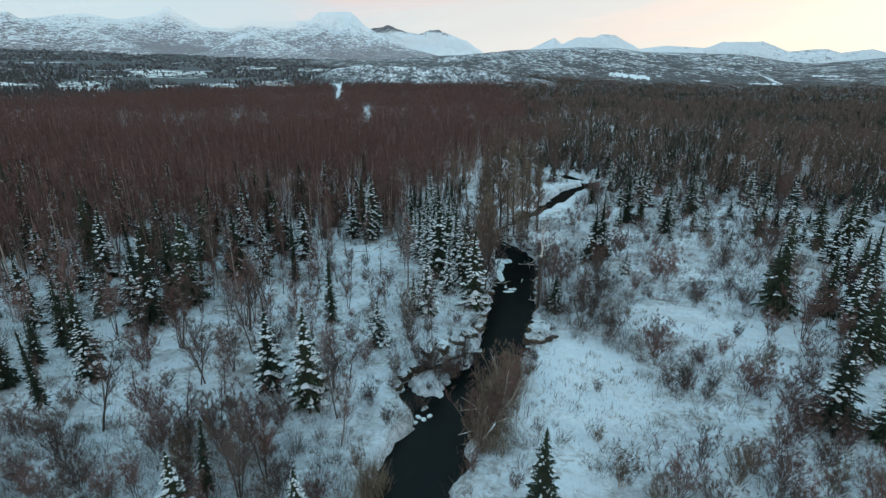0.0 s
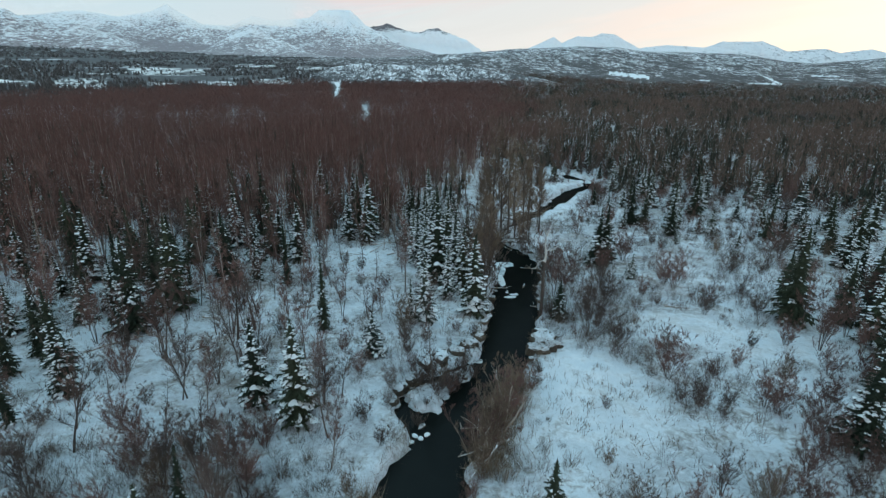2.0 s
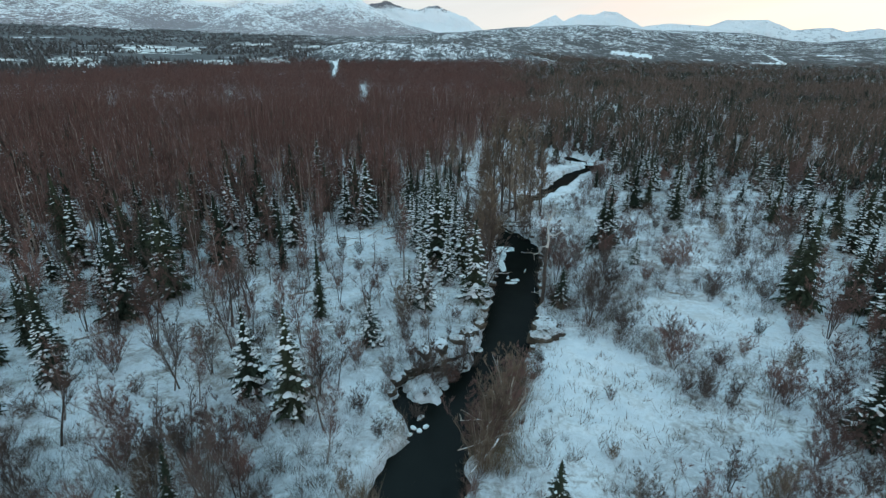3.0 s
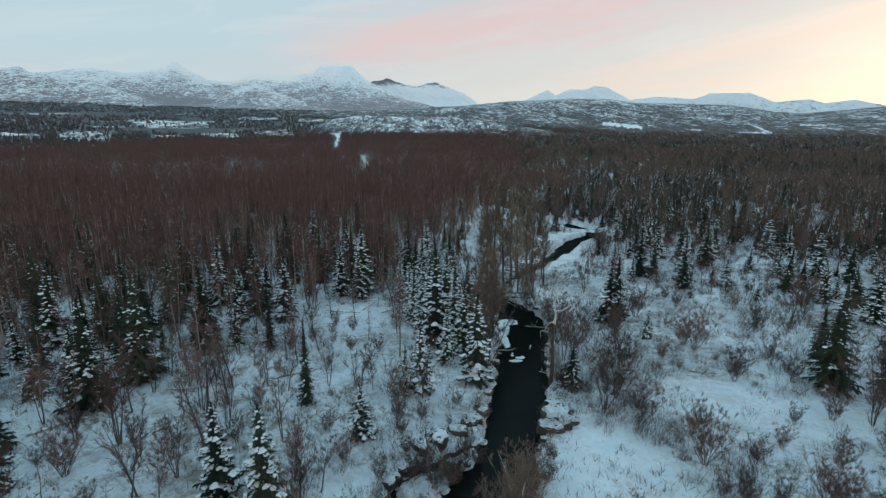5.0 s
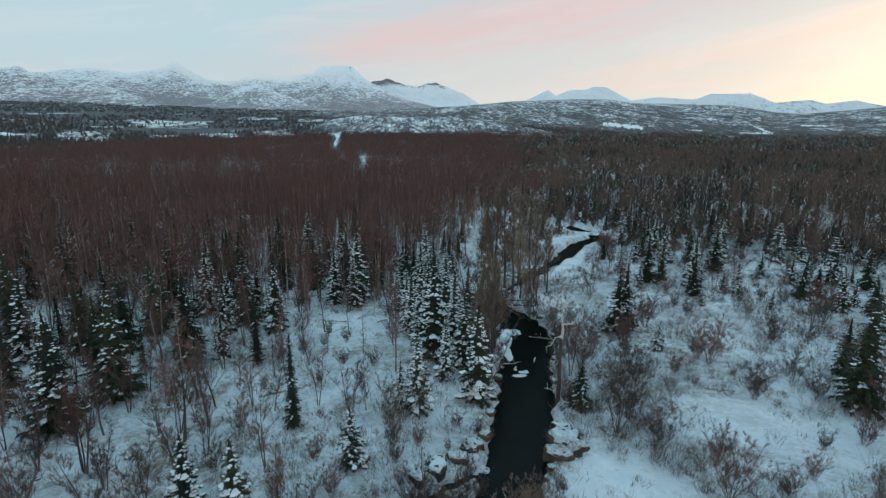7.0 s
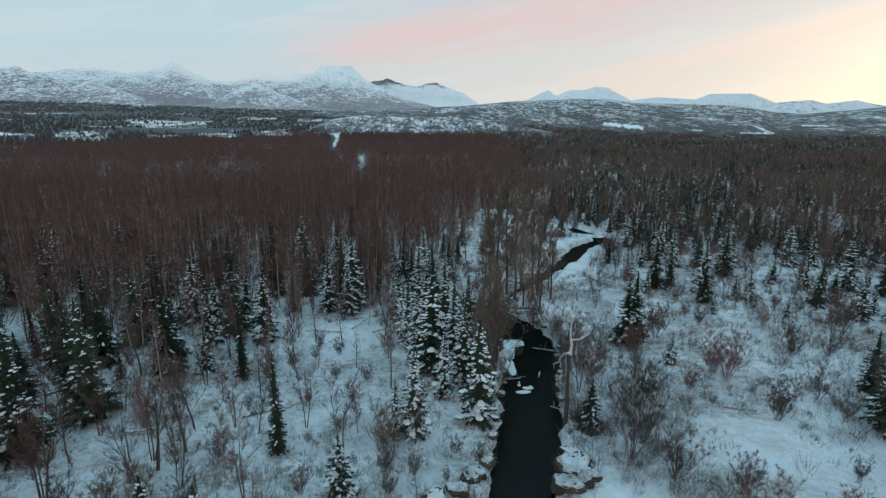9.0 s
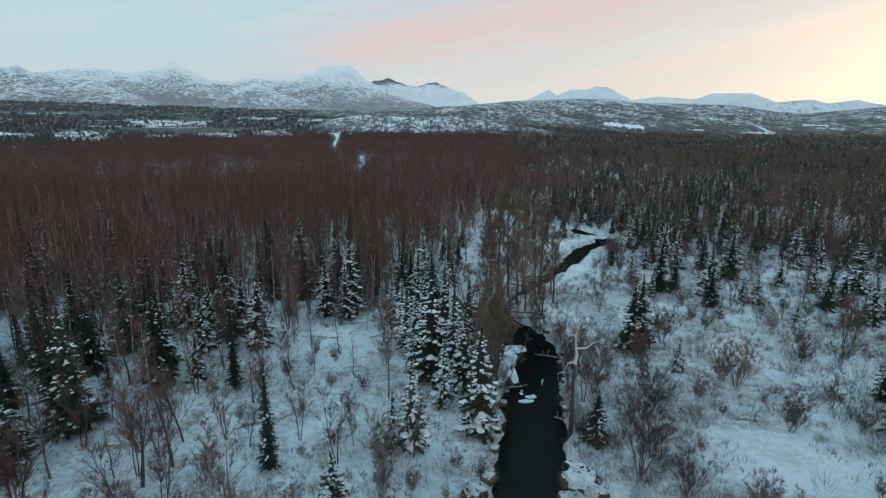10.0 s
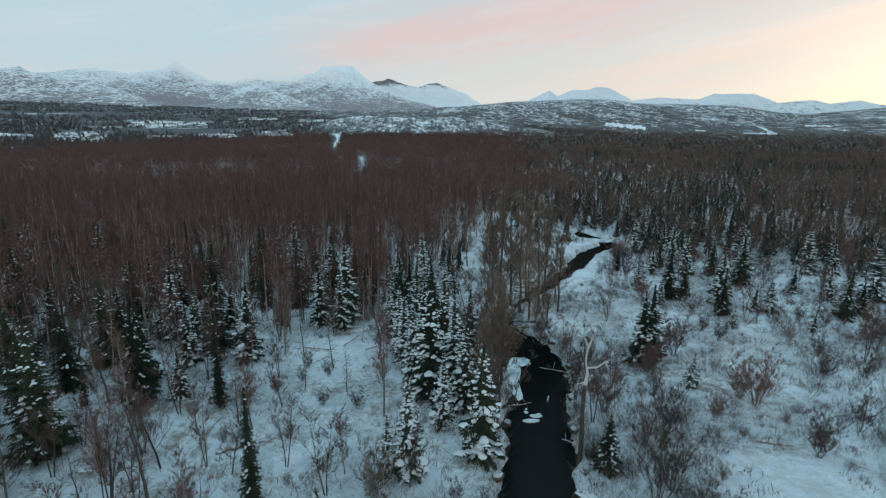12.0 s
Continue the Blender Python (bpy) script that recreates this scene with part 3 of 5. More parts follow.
def bare_meshes(height, stems, lean, limbs, low, limb_len, twigs, seed, bark, twig, thick=0.012, rise_angle=0.95, fat=1.0, coarse=1.0):
    """A leafless tree or shrub: stems, limbs and a haze of fine twigs."""
    random.seed(seed)
    trunk, crown = Buf(), Buf()
    for s in range(stems):
        a0 = 2 * math.pi * (s + random.uniform(-0.3, 0.3)) / stems
        h = height * random.uniform(0.78, 1.0) if stems > 1 else height
        tilt = lean * (random.uniform(0.1, 1.25) if stems > 2 else random.uniform(0.5, 1.2))
        pts, p = [], Vector((0.10 * math.cos(a0), 0.10 * math.sin(a0), -0.25)) * (1 if stems > 1 else 0.3)
        p.z = -0.25
        for i in range(6):
            pts.append(p.copy())
            d = Vector((math.cos(a0) * tilt, math.sin(a0) * tilt, 1)).normalized() + Vector((random.uniform(-0.09, 0.09), random.uniform(-0.09, 0.09), 0))
            p = p + d.normalized() * h / 5
        trunk.tube(pts, [thick * h * (1 - i / 5.5) for i in range(6)], 5)
        for k in range(limbs):
            u = low + (1 - low) * (k + random.random()) / limbs
            f = min(u, 0.999) * 5
            i = int(f)
            b = pts[i].lerp(pts[min(i + 1, 5)], f - i)
            a = random.uniform(0, 2 * math.pi)
            ln_ = limb_len * height * (1.15 - 0.75 * u) * random.uniform(0.6, 1.2)
            d = rand_dir(a, rise_angle * random.uniform(0.6, 1.15))
            m = b + d * ln_ * 0.5
            e = m + (d + Vector((0, 0, random.uniform(0.1, 0.5)))).normalized() * ln_ * 0.5
            crown.tube([b, m, e], [thick * h * 0.30 * (1.1 - u) * fat, thick * h * 0.2 * (1.1 - u) * fat, 0.006 * fat], 3)
            for t in range(twigs):
                q = b.lerp(m, random.uniform(0.3, 1)) if random.random() < 0.4 else m.lerp(e, random.random())
                td = (d * 0.8 + rand_dir(random.uniform(0, 6.3), random.uniform(0.1, 1.3)) * 0.9).normalized()
                tl = ln_ * random.uniform(0.25, 0.6)
                crown.sliver(q, td * tl, coarse * (0.019 + 0.014 * random.random()))
                for _ in range(9):
                    q2 = q + td * tl * random.uniform(0.15, 0.8)
                    crown.sliver(q2, (td + rand_dir(random.uniform(0, 6.3), random.uniform(-0.2, 1.2)) * 0.9).normalized() * tl * random.uniform(0.35, 0.9), coarse * (0.010 + 0.010 * random.random()))
    return trunk.mesh("trunk", bark), crown.mesh("crown", twig)


def thing(name, meshes, names, label, category, group):
    """A plant and its parts."""
    root = tagged(new(name), label, category, group)
    for me, nm in zip(meshes, names):
        if len(me.vertices):
            ob = part(nm, me, root)
            if nm == "snow_load":
                tagged(ob, kind="stuff")
    return root


class Kind:
    """One kind of plant: its meshes once, then as many copies as are planted."""

    def __init__(self, name, meshes, names, label, category, group, height):
        self.args, self.height, self.first = (name, meshes, names, label, category, group), height, None

    def plant(self, x, y, h, turn=None, lean=0.0, lean_to=0.0, sink=0.05):
        s = h / self.height
        turn = random.uniform(0, 360) if turn is None else turn
        m = Matrix.Translation((x, y, on_land(x, y) - sink)) @ pose(0, 0, 0, 0, 0, lean_to) @ pose(0, 0, 0, lean, 0, 0) @ pose(0, 0, 0, 0, 0, turn)
        if self.first is None:
            self.first = thing(*self.args)
            ob = self.first
        else:
            ob = copy_thing(self.first, Matrix.Identity(4))
        ob.matrix_basis = m @ Matrix.Diagonal((s, s, s, 1))
        return ob


S_NAMES = ("trunk", "crown", "snow_load")
SPRUCE = {
    "dark": Kind("spruce_tree", spruce_meshes(10, 1.75, 28, 0.10, 1, NEEDLES, 0.75), S_NAMES, "tall dark green spruce with little snow", "spruce tree", "spruces by the creek", 10),
    "dark2": Kind("spruce_tree", spruce_meshes(10, 1.6, 30, 0.17, 2, NEEDLES, 0.75), S_NAMES, "dense dark spruce with scattered snow on its boughs", "spruce tree", "spruces by the creek", 10),
    "clumped": Kind("spruce_tree", spruce_meshes(10, 1.85, 28, 0.34, 8, NEEDLES, 0.95), S_NAMES, "dark spruce with bright clumps of snow on its boughs", "spruce tree", "spruces by the creek", 10),
    "broad": Kind("spruce_tree", spruce_meshes(10, 1.95, 28, 0.16, 9, NEEDLES, 0.75), S_NAMES, "broad dark spruce with little snow on its long boughs", "spruce tree", "spruces by the creek", 10),
    "snowy": Kind("spruce_tree", spruce_meshes(9, 1.6, 24, 0.50, 3, NEEDLES), S_NAMES, "green spruce with snow-laden drooping boughs", "spruce tree", "spruces by the creek", 9),
    "snowy2": Kind("spruce_tree", spruce_meshes(9, 1.45, 24, 0.66, 4, NEEDLES_PALE), S_NAMES, "slender spruce thickly frosted with snow", "spruce tree", "spruces by the creek", 9),
    "narrow": Kind("spruce_tree", spruce_meshes(9.5, 0.72, 34, 0.08, 5, NEEDLES, 0.7), S_NAMES, "narrow dark spire of a spruce", "spruce tree", "spruces by the creek", 9.5),
    "small": Kind("spruce_tree", spruce_meshes(5, 1.2, 17, 0.6, 6, NEEDLES_PALE, 0.9), S_NAMES, "small young spruce dusted with snow", "spruce tree", "spruces by the creek", 5),
    "wide": Kind("spruce_tree", spruce_meshes(9, 2.1, 26, 0.30, 7, NEEDLES, 0.8), S_NAMES, "broad spruce with long snowy boughs", "spruce tree", "spruces by the creek", 9),
}
B_NAMES = ("trunk", "crown")
BARE = {
    "birch": Kind("birch_tree", bare_meshes(10, 1, 0.08, 25, 0.25, 0.25, 8, 11, BARK_BIRCH, TWIG_RED, 0.011, coarse=1.6), B_NAMES, "leafless birch with a reddish twiggy crown", "birch tree", "bare birches", 10),
    "birch2": Kind("birch_tree", bare_meshes(10, 2, 0.14, 15, 0.25, 0.23, 7, 12, BARK, TWIG_RED, 0.009, coarse=1.6), B_NAMES, "twin-stemmed leafless birch with reddish twigs", "birch tree", "bare birches", 10),
    "birch3": Kind("birch_tree", bare_meshes(9, 1, 0.2, 22, 0.22, 0.28, 9, 13, BARK, TWIG_GREY, 0.012, coarse=1.4), B_NAMES, "leaning grey leafless birch tree", "birch tree", "bare birches", 9),
    "cotton": Kind("cottonwood_tree", bare_meshes(14, 1, 0.06, 42, 0.22, 0.22, 11, 14, BARK, TWIG_TAN, 0.013, coarse=1.6), B_NAMES, "tall leafless cottonwood with tan branches", "cottonwood tree", "cottonwoods", 14),
    "clump": Kind("alder_tree", bare_meshes(8, 5, 0.30, 11, 0.2, 0.22, 9, 15, BARK, TWIG_GREY, 0.0075, coarse=1.3), B_NAMES, "grey many-stemmed leafless alder tree", "alder tree", "alders", 8),
    "vase": Kind("willow_shrub", bare_meshes(6, 10, 0.55, 9, 0.15, 0.26, 10, 16, BARK, TWIG_RED, 0.0055, coarse=1.0), B_NAMES, "rounded leafless willow shrub with reddish twigs", "shrub", "willow shrubs", 6),
    "willow": Kind("willow_shrub", bare_meshes(4, 11, 0.50, 8, 0.12, 0.30, 8, 17, BARK, TWIG_GREY, 0.005, coarse=0.75), B_NAMES, "low grey leafless willow shrub in snow", "shrub", "willow shrubs", 4),
    "brush": Kind("willow_shrub", bare_meshes(5, 12, 0.45, 8, 0.12, 0.26, 9, 18, BARK_PALE, TWIG_TAN, 0.006, coarse=0.8), B_NAMES, "tan leafless willow thicket", "shrub", "willow shrubs", 5),
    "fuzz": Kind("willow_shrub", bare_meshes(4, 13, 0.42, 7, 0.10, 0.26, 9, 21, BARK, TWIG_RED, 0.0045, coarse=0.65), B_NAMES, "dense red-brown leafless shrub in the snow", "shrub", "willow shrubs", 4),
    "stout": Kind("birch_tree", bare_meshes(8, 1, 0.18, 22, 0.38, 0.27, 9, 23, BARK, TWIG_GREY, 0.024, coarse=1.0), B_NAMES, "short leafless tree with a stout dark leaning trunk", "birch tree", "bare birches", 8),
    "redtree": Kind("birch_tree", bare_meshes(9, 3, 0.16, 15, 0.30, 0.24, 9, 22, BARK, TWIG_RED, 0.008, coarse=1.25), B_NAMES, "small leafless birch with a dense reddish crown", "birch tree", "bare birches", 9),
    "dead": Kind("dead_tree", bare_meshes(10, 1, 0.10, 8, 0.45, 0.26, 1, 19, BARK, BARK_PALE, 0.024, 0.45, 2.6), B_NAMES, "dead tree with pale barkless broken limbs", "dead tree", "dead trees", 10),
    "snag": Kind("dead_tree", bare_meshes(7, 1, 0.05, 30, 0.2, 0.12, 4, 20, BARK, TWIG_GREY, 0.012, 0.2), B_NAMES, "thin dead spruce pole with short grey twigs", "dead tree", "dead trees", 7),
}

# spruces that stand out: x, y, height, kind
for x, y, h, k in [
    (-12.5, 36.5, 9.6, "snowy"), (-16.7, 38.5, 8.3, "snowy"), (-38.6, 43.5, 8.5, "dark2"), (-35.8, 51.2, 11.3, "clumped"), (-42.0, 41.8, 5.5, "dark"),
    (-41.2, 37.3, 6.6, "dark2"), (-34.4, 57.2, 12.0, "clumped"), (-43.0, 53.0, 5.7, "small"), (-14.4, 52.3, 9.4, "narrow"), (-23.0, 65.2, 9.8, "narrow"),
    (-8.0, 47.5, 5.0, "small"), (-34.5, 82.6, 7.0, "snowy"), (-40.3, 73.5, 10.5, "dark2"), (-19.2, 97.0, 10.5, "dark"), (-14.1, 97.5, 9.0, "dark2"),
    (-8.5, 84.0, 7.7, "snowy2"), (-3.1, 56.0, 8.8, "snowy2"), (-4.8, 55.9, 5.7, "snowy2"), (-2.1, 68.4, 12.3, "snowy"), (2.9, 58.9, 10.4, "snowy"),
    (0.4, 69.7, 10.7, "snowy2"), (-0.8, 74.0, 11.2, "snowy"), (-5.5, 75.5, 9.0, "snowy2"),
]:
    SPRUCE[k].plant(x, y, h)
for x, y, h, k in [
    (13.3, 57.4, 5.2, "wide"), (23.6, 78.6, 9.2, "clumped"), (24.9, 79.4, 9.8, "clumped"), (27.2, 72.6, 4.0, "small"), (41.6, 58.0, 12.0, "broad"),
    (46.0, 66.0, 7.0, "dark"), (32.8, 35.2, 9.4, "clumped"), (35.8, 33.6, 7.2, "clumped"), (49.0, 50.7, 8.3, "wide"), (59.4, 70.7, 8.1, "snowy"),
    (47.5, 120.5, 8.8, "snowy"), (42.5, 96.0, 7.6, "dark2"), (41.5, 90.7, 3.1, "small"), (49.1, 98.5, 4.2, "small"), (51.1, 97.8, 5.0, "small"),
    (62.0, 109.0, 5.0, "small"), (65.5, 98.0, 5.5, "wide"), (70.6, 142.0, 8.6, "snowy"), (82.0, 127.7, 7.4, "snowy"), (63.6, 142.0, 7.0, "snowy2"),
    (6.2, 23.8, 7.9, "dark2"), (-17.0, 23.0, 6.0, "snowy"), (-9.0, 22.5, 5.5, "snowy"), (25.0, 22.0, 5.0, "snowy"),
]:
    SPRUCE[k].plant(x, y, h)
SPRUCE["narrow"].plant(-16.7, 26.0, 6.4, lean=6, lean_to=60)

# bare trees and shrubs that stand out
for x, y, h, k in [
    (15.7, 53.0, 8.4, "clump"), (21.7, 44.8, 6.0, "vase"), (32.0, 68.6, 6.9, "vase"), (32.2, 59.8, 3.6, "willow"), (33.1, 50.9, 2.3, "willow"),
    (4.5, 63.0, 11.0, "clump"), (13.8, 89.2, 9.6, "cotton"), (10.7, 96.4, 18.5, "cotton"), (13.7, 95.9, 17.0, "cotton"),
    (16.9, 96.7, 12.4, "cotton"), (7.8, 99.5, 19.5, "cotton"), (-1.2, 41.7, 7.5, "snag"), (-17.6, 30.0, 7.2, "clump"), (-24.9, 33.9, 3.5, "vase"),
    (-28.8, 37.0, 4.2, "snag"), (-23.3, 39.1, 7.3, "birch3"), (-23.4, 49.8, 6.8, "stout"),
]:
    BARE[k].plant(x, y, h)
for x, y, h, k in [
    (-22.6, 52.6, 6.4, "stout"), (-26.1, 43.6, 5.8, "clump"), (-14.9, 46.6, 7.5, "birch2"), (-11.1, 69.2, 5.9, "snag"), (-5.3, 53.2, 5.3, "brush"),
    (12.7, 27.8, 4.0, "brush"), (19.3, 29.8, 4.6, "clump"), (21.2, 28.2, 4.5, "brush"), (26.5, 32.0, 4.3, "vase"), (22.5, 40.4, 2.6, "willow"),
    (2.8, 33.6, 6.0, "vase"), (4.0, 35.6, 5.0, "brush"), (-10.9, 38.8, 6.1, "birch2"), (-14.2, 34.4, 2.9, "vase"), (24.3, 76.6, 4.6, "fuzz"),
]:
    BARE[k].plant(x, y, h)
BARE["snag"].plant(-22.4, 34.0, 5.6, lean=14, lean_to=70)
for x, y, h, k in [(9.7, 99.8, 19.0, "cotton"), (11.6, 92.0, 12.0, "cotton"), (15.0, 99.5, 16.5, "cotton"), (6.8, 104.0, 13.5, "cotton"), (12.5, 103.0, 18.0, "cotton"), (17.8, 103.5, 12.5, "cotton"),
                   (5.4, 96.0, 12.0, "cotton"), (3.6, 66.0, 10.0, "cotton"), (12.4, 84.5, 8.0, "clump"), (14.6, 78.0, 7.0, "birch2"), (15.4, 72.5, 7.5, "birch2"), (13.4, 69.0, 7.0, "clump")]:
    BARE[k].plant(x, y, h)
for x, y, h, k in [(5.2, 69.5, 11.5, "cotton"), (4.4, 73.0, 12.0, "cotton"), (5.6, 75.0, 9.5, "cotton"), (5.7, 71.5, 12.0, "cotton"), (4.9, 77.4, 11.0, "cotton"), (5.9, 73.6, 7.0, "redtree"), (2.9, 72.2, 13.0, "birch3"), (5.4, 71.0, 8.5, "clump"), (4.8, 75.5, 8.0, "birch2"), (6.6, 86.5, 7.5, "clump"), (4.0, 84.0, 8.0, "clump"), (8.8, 91.5, 6.5, "clump"),
                   (12.6, 90.5, 6.0, "brush"), (3.4, 90.0, 9.0, "birch2"), (8.4, 105.0, 6.0, "vase"), (11.0, 107.5, 5.0, "brush")]:
    BARE[k].plant(x, y, h)
for x, y, h, k in [(41.9, 55.9, 8.7, "birch2"), (-28.9, 45.3, 9.0, "birch2"), (-26.3, 50.9, 5.9, "snag"), (28.3, 40.1, 4.2, "vase"), (21.2, 41.0, 2.6, "willow"), (23.4, 41.8, 2.8, "willow"), (22.4, 39.6, 2.4, "willow"),
                   (14.1, 39.5, 1.6, "willow"), (-6.4, 64.5, 10.6, "birch"), (-2.9, 54.8, 6.5, "birch3"), (-15.8, 69.5, 4.7, "snag"), (-24.2, 53.4, 6.2, "birch2"), (-36.2, 86.7, 9.4, "birch"),
                   (-18.4, 62.0, 8.0, "birch"), (-30.5, 62.5, 9.0, "birch"), (-31.5, 54.5, 7.5, "birch2"), (-20.0, 56.5, 7.0, "birch2")]:
    BARE[k].plant(x, y, h)
BARE["snag"].plant(-36.7, 42.4, 6.4, lean=38, lean_to=250)
for x, y, h, k in [(-22.4, 29.7, 5.0, "fuzz"), (-20.6, 30.8, 4.2, "fuzz"), (-14.2, 25.7, 8.6, "clump"), (-13.0, 27.4, 6.5, "redtree"), (-15.3, 33.6, 3.2, "fuzz"), (-14.0, 33.2, 2.8, "fuzz"), (-34.5, 30.9, 4.2, "fuzz"),
                   (-27.7, 24.7, 4.0, "fuzz"), (-30.0, 26.0, 3.6, "fuzz"), (-29.3, 45.6, 9.4, "redtree"), (-23.6, 38.7, 6.3, "birch3"), (-24.6, 51.2, 8.3, "redtree"), (-43.8, 49.1, 12.0, "redtree"),
                   (-34.3, 46.9, 8.4, "birch2"), (-12.1, 41.2, 5.9, "redtree"), (-10.7, 38.4, 5.2, "clump"), (-34.5, 57.2, 7.0, "redtree"), (-32.0, 58.5, 6.0, "redtree"), (-26.2, 57.8, 8.0, "redtree"),
                   (-28.5, 56.0, 6.5, "redtree"), (-38.0, 48.0, 7.0, "redtree"), (-46.5, 46.0, 8.0, "redtree"), (-20.5, 48.0, 6.5, "redtree"), (-8.6, 43.6, 3.4, "fuzz"), (-11.0, 47.5, 3.0, "fuzz")]:
    BARE[k].plant(x, y, h)
for x, y, h, k in [(24.0, 26.0, 4.2, "fuzz"), (27.0, 24.5, 4.0, "redtree"), (30.0, 27.0, 4.4, "fuzz"), (33.0, 29.0, 4.4, "fuzz"), (20.0, 24.0, 3.6, "fuzz"), (36.0, 31.0, 4.6, "redtree"), (28.5, 30.0, 4.0, "fuzz"), (23.0, 29.5, 3.4, "fuzz"), (32.0, 32.5, 3.8, "fuzz"),
                   (26.0, 45.0, 3.2, "fuzz"), (29.5, 47.0, 3.0, "fuzz"), (34.5, 41.0, 4.2, "fuzz"), (37.5, 52.0, 4.2, "fuzz"), (44.0, 50.0, 4.6, "redtree"), (33.5, 61.5, 4.4, "fuzz"), (31.0, 70.0, 5.0, "fuzz"), (26.5, 66.0, 3.4, "fuzz")]:
    BARE[k].plant(x, y, h)
for x, y, h, k in [(-33.0, 25.5, 3.6, "fuzz"), (-31.0, 23.5, 4.0, "clump"), (-25.0, 23.5, 4.2, "clump"), (-23.0, 25.0, 3.6, "fuzz"), (-20.5, 24.5, 5.0, "redtree"), (-17.8, 24.8, 3.8, "fuzz"), (-15.6, 27.8, 5.2, "redtree"), (-11.8, 24.4, 4.6, "clump"), (-16.2, 23.4, 4.0, "fuzz"),
                   (-36.0, 28.0, 4.0, "fuzz"), (-13.6, 29.6, 3.0, "fuzz"), (-19.6, 32.6, 2.6, "fuzz")]:
    BARE[k].plant(x, y, h)
SPRUCE["snowy"].plant(46.9, 52.3, 9.3)
SPRUCE["snowy"].plant(63.6, 79.2, 8.7)
SPRUCE["wide"].plant(44.6, 47.0, 7.8)
for x, y, h, k in [(50.5, 56.0, 10.0, "dark2"), (54.0, 60.0, 11.0, "clumped"), (47.5, 57.5, 8.5, "dark2"), (57.0, 65.0, 9.0, "dark")]:
    SPRUCE[k].plant(x, y, h)
for x, y, h, k in [(45.5, 54.0, 6.0, "redtree"), (50.0, 53.0, 6.5, "redtree"), (43.8, 49.5, 5.0, "redtree"), (52.0, 58.5, 7.0, "redtree"), (46.6, 45.6, 4.6, "fuzz"), (41.0, 45.0, 4.4, "fuzz"), (38.6, 41.0, 4.2, "fuzz"), (54.5, 63.0, 6.5, "redtree")]:
    BARE[k].plant(x, y, h)
for x, y, h, k in [(40.5, 50.9, 7.7, "redtree"), (48.3, 59.3, 6.4, "redtree"), (42.5, 53.0, 5.0, "fuzz"), (47.5, 49.5, 6.0, "redtree"), (52.0, 56.0, 6.5, "redtree"), (51.0, 62.0, 5.0, "fuzz")]:
    BARE[k].plant(x, y, h)
# trees round the upper bend
for x, y, h, k in [(36.0, 172.0, 7.5, "birch2"), (39.0, 175.0, 8.0, "clump"), (42.0, 171.0, 6.5, "birch2"), (45.5, 167.0, 7.0, "clump"), (33.6, 166.0, 7.0, "birch2"), (47.5, 161.0, 6.5, "redtree"), (40.5, 181.0, 8.0, "birch"), (44.0, 177.0, 7.5, "redtree"),
                   (37.0, 185.0, 8.5, "birch2"), (48.5, 173.0, 7.0, "clump"), (46.0, 153.0, 6.0, "clump"), (43.0, 187.0, 8.0, "birch"), (34.6, 178.0, 7.0, "redtree"), (31.0, 158.0, 6.0, "clump"), (38.0, 170.0, 3.0, "willow"), (43.6, 165.0, 3.0, "willow")]:
    BARE[k].plant(x, y, h)
for x, y, h, k in [(41.0, 176.0, 7.0, "dark2"), (46.5, 180.0, 8.0, "snowy"), (35.0, 188.0, 8.0, "dark2"), (49.0, 165.0, 6.5, "snowy")]:
    SPRUCE[k].plant(x, y, h)
# thin trunks and brush in the clearing
for x, y, h, k in [(-20.0, 62.5, 6.5, "snag"), (-17.0, 66.0, 5.5, "birch3"), (-14.0, 75.0, 6.5, "snag"), (-9.0, 77.0, 7.0, "birch3"), (-19.5, 72.0, 7.5, "birch2"), (-12.0, 82.0, 8.0, "birch"), (-16.0, 83.5, 8.5, "birch2"), (-7.6, 72.0, 6.0, "snag"),
                   (-21.0, 78.0, 8.5, "birch"), (-18.2, 77.5, 7.0, "snag"), (-9.6, 83.0, 8.0, "birch3"), (-13.0, 66.5, 2.2, "willow"), (-16.5, 71.0, 2.0, "willow"), (-10.0, 61.5, 2.2, "willow"), (-18.5, 68.5, 3.0, "fuzz"), (-20.5, 66.0, 4.0, "fuzz")]:
    BARE[k].plant(x, y, h)
# the islet
for x, y, h, k in [(-1.0, 41.0, 2.6, "willow"), (-1.9, 42.6, 3.4, "willow"), (0.4, 42.6, 3.0, "fuzz"), (1.4, 44.6, 2.6, "willow"), (-0.4, 43.8, 2.2, "brush"), (2.6, 45.4, 2.4, "willow"), (-5.4, 42.0, 2.6, "willow"), (-5.2, 39.0, 1.8, "willow"), (-3.6, 45.0, 2.4, "fuzz")]:
    BARE[k].plant(x, y, h)
for x, y, h, k in [(-0.5, 63.0, 7.5, "snowy2"), (1.6, 66.2, 9.0, "snowy"), (-4.0, 71.0, 9.0, "snowy2"), (2.2, 76.5, 9.5, "snowy"), (-6.6, 80.0, 8.5, "snowy2"), (-3.4, 79.0, 9.5, "snowy"), (-38.5, 60.5, 10.0, "dark"), (-31.8, 66.0, 10.5, "dark2")]:
    SPRUCE[k].plant(x, y, h)
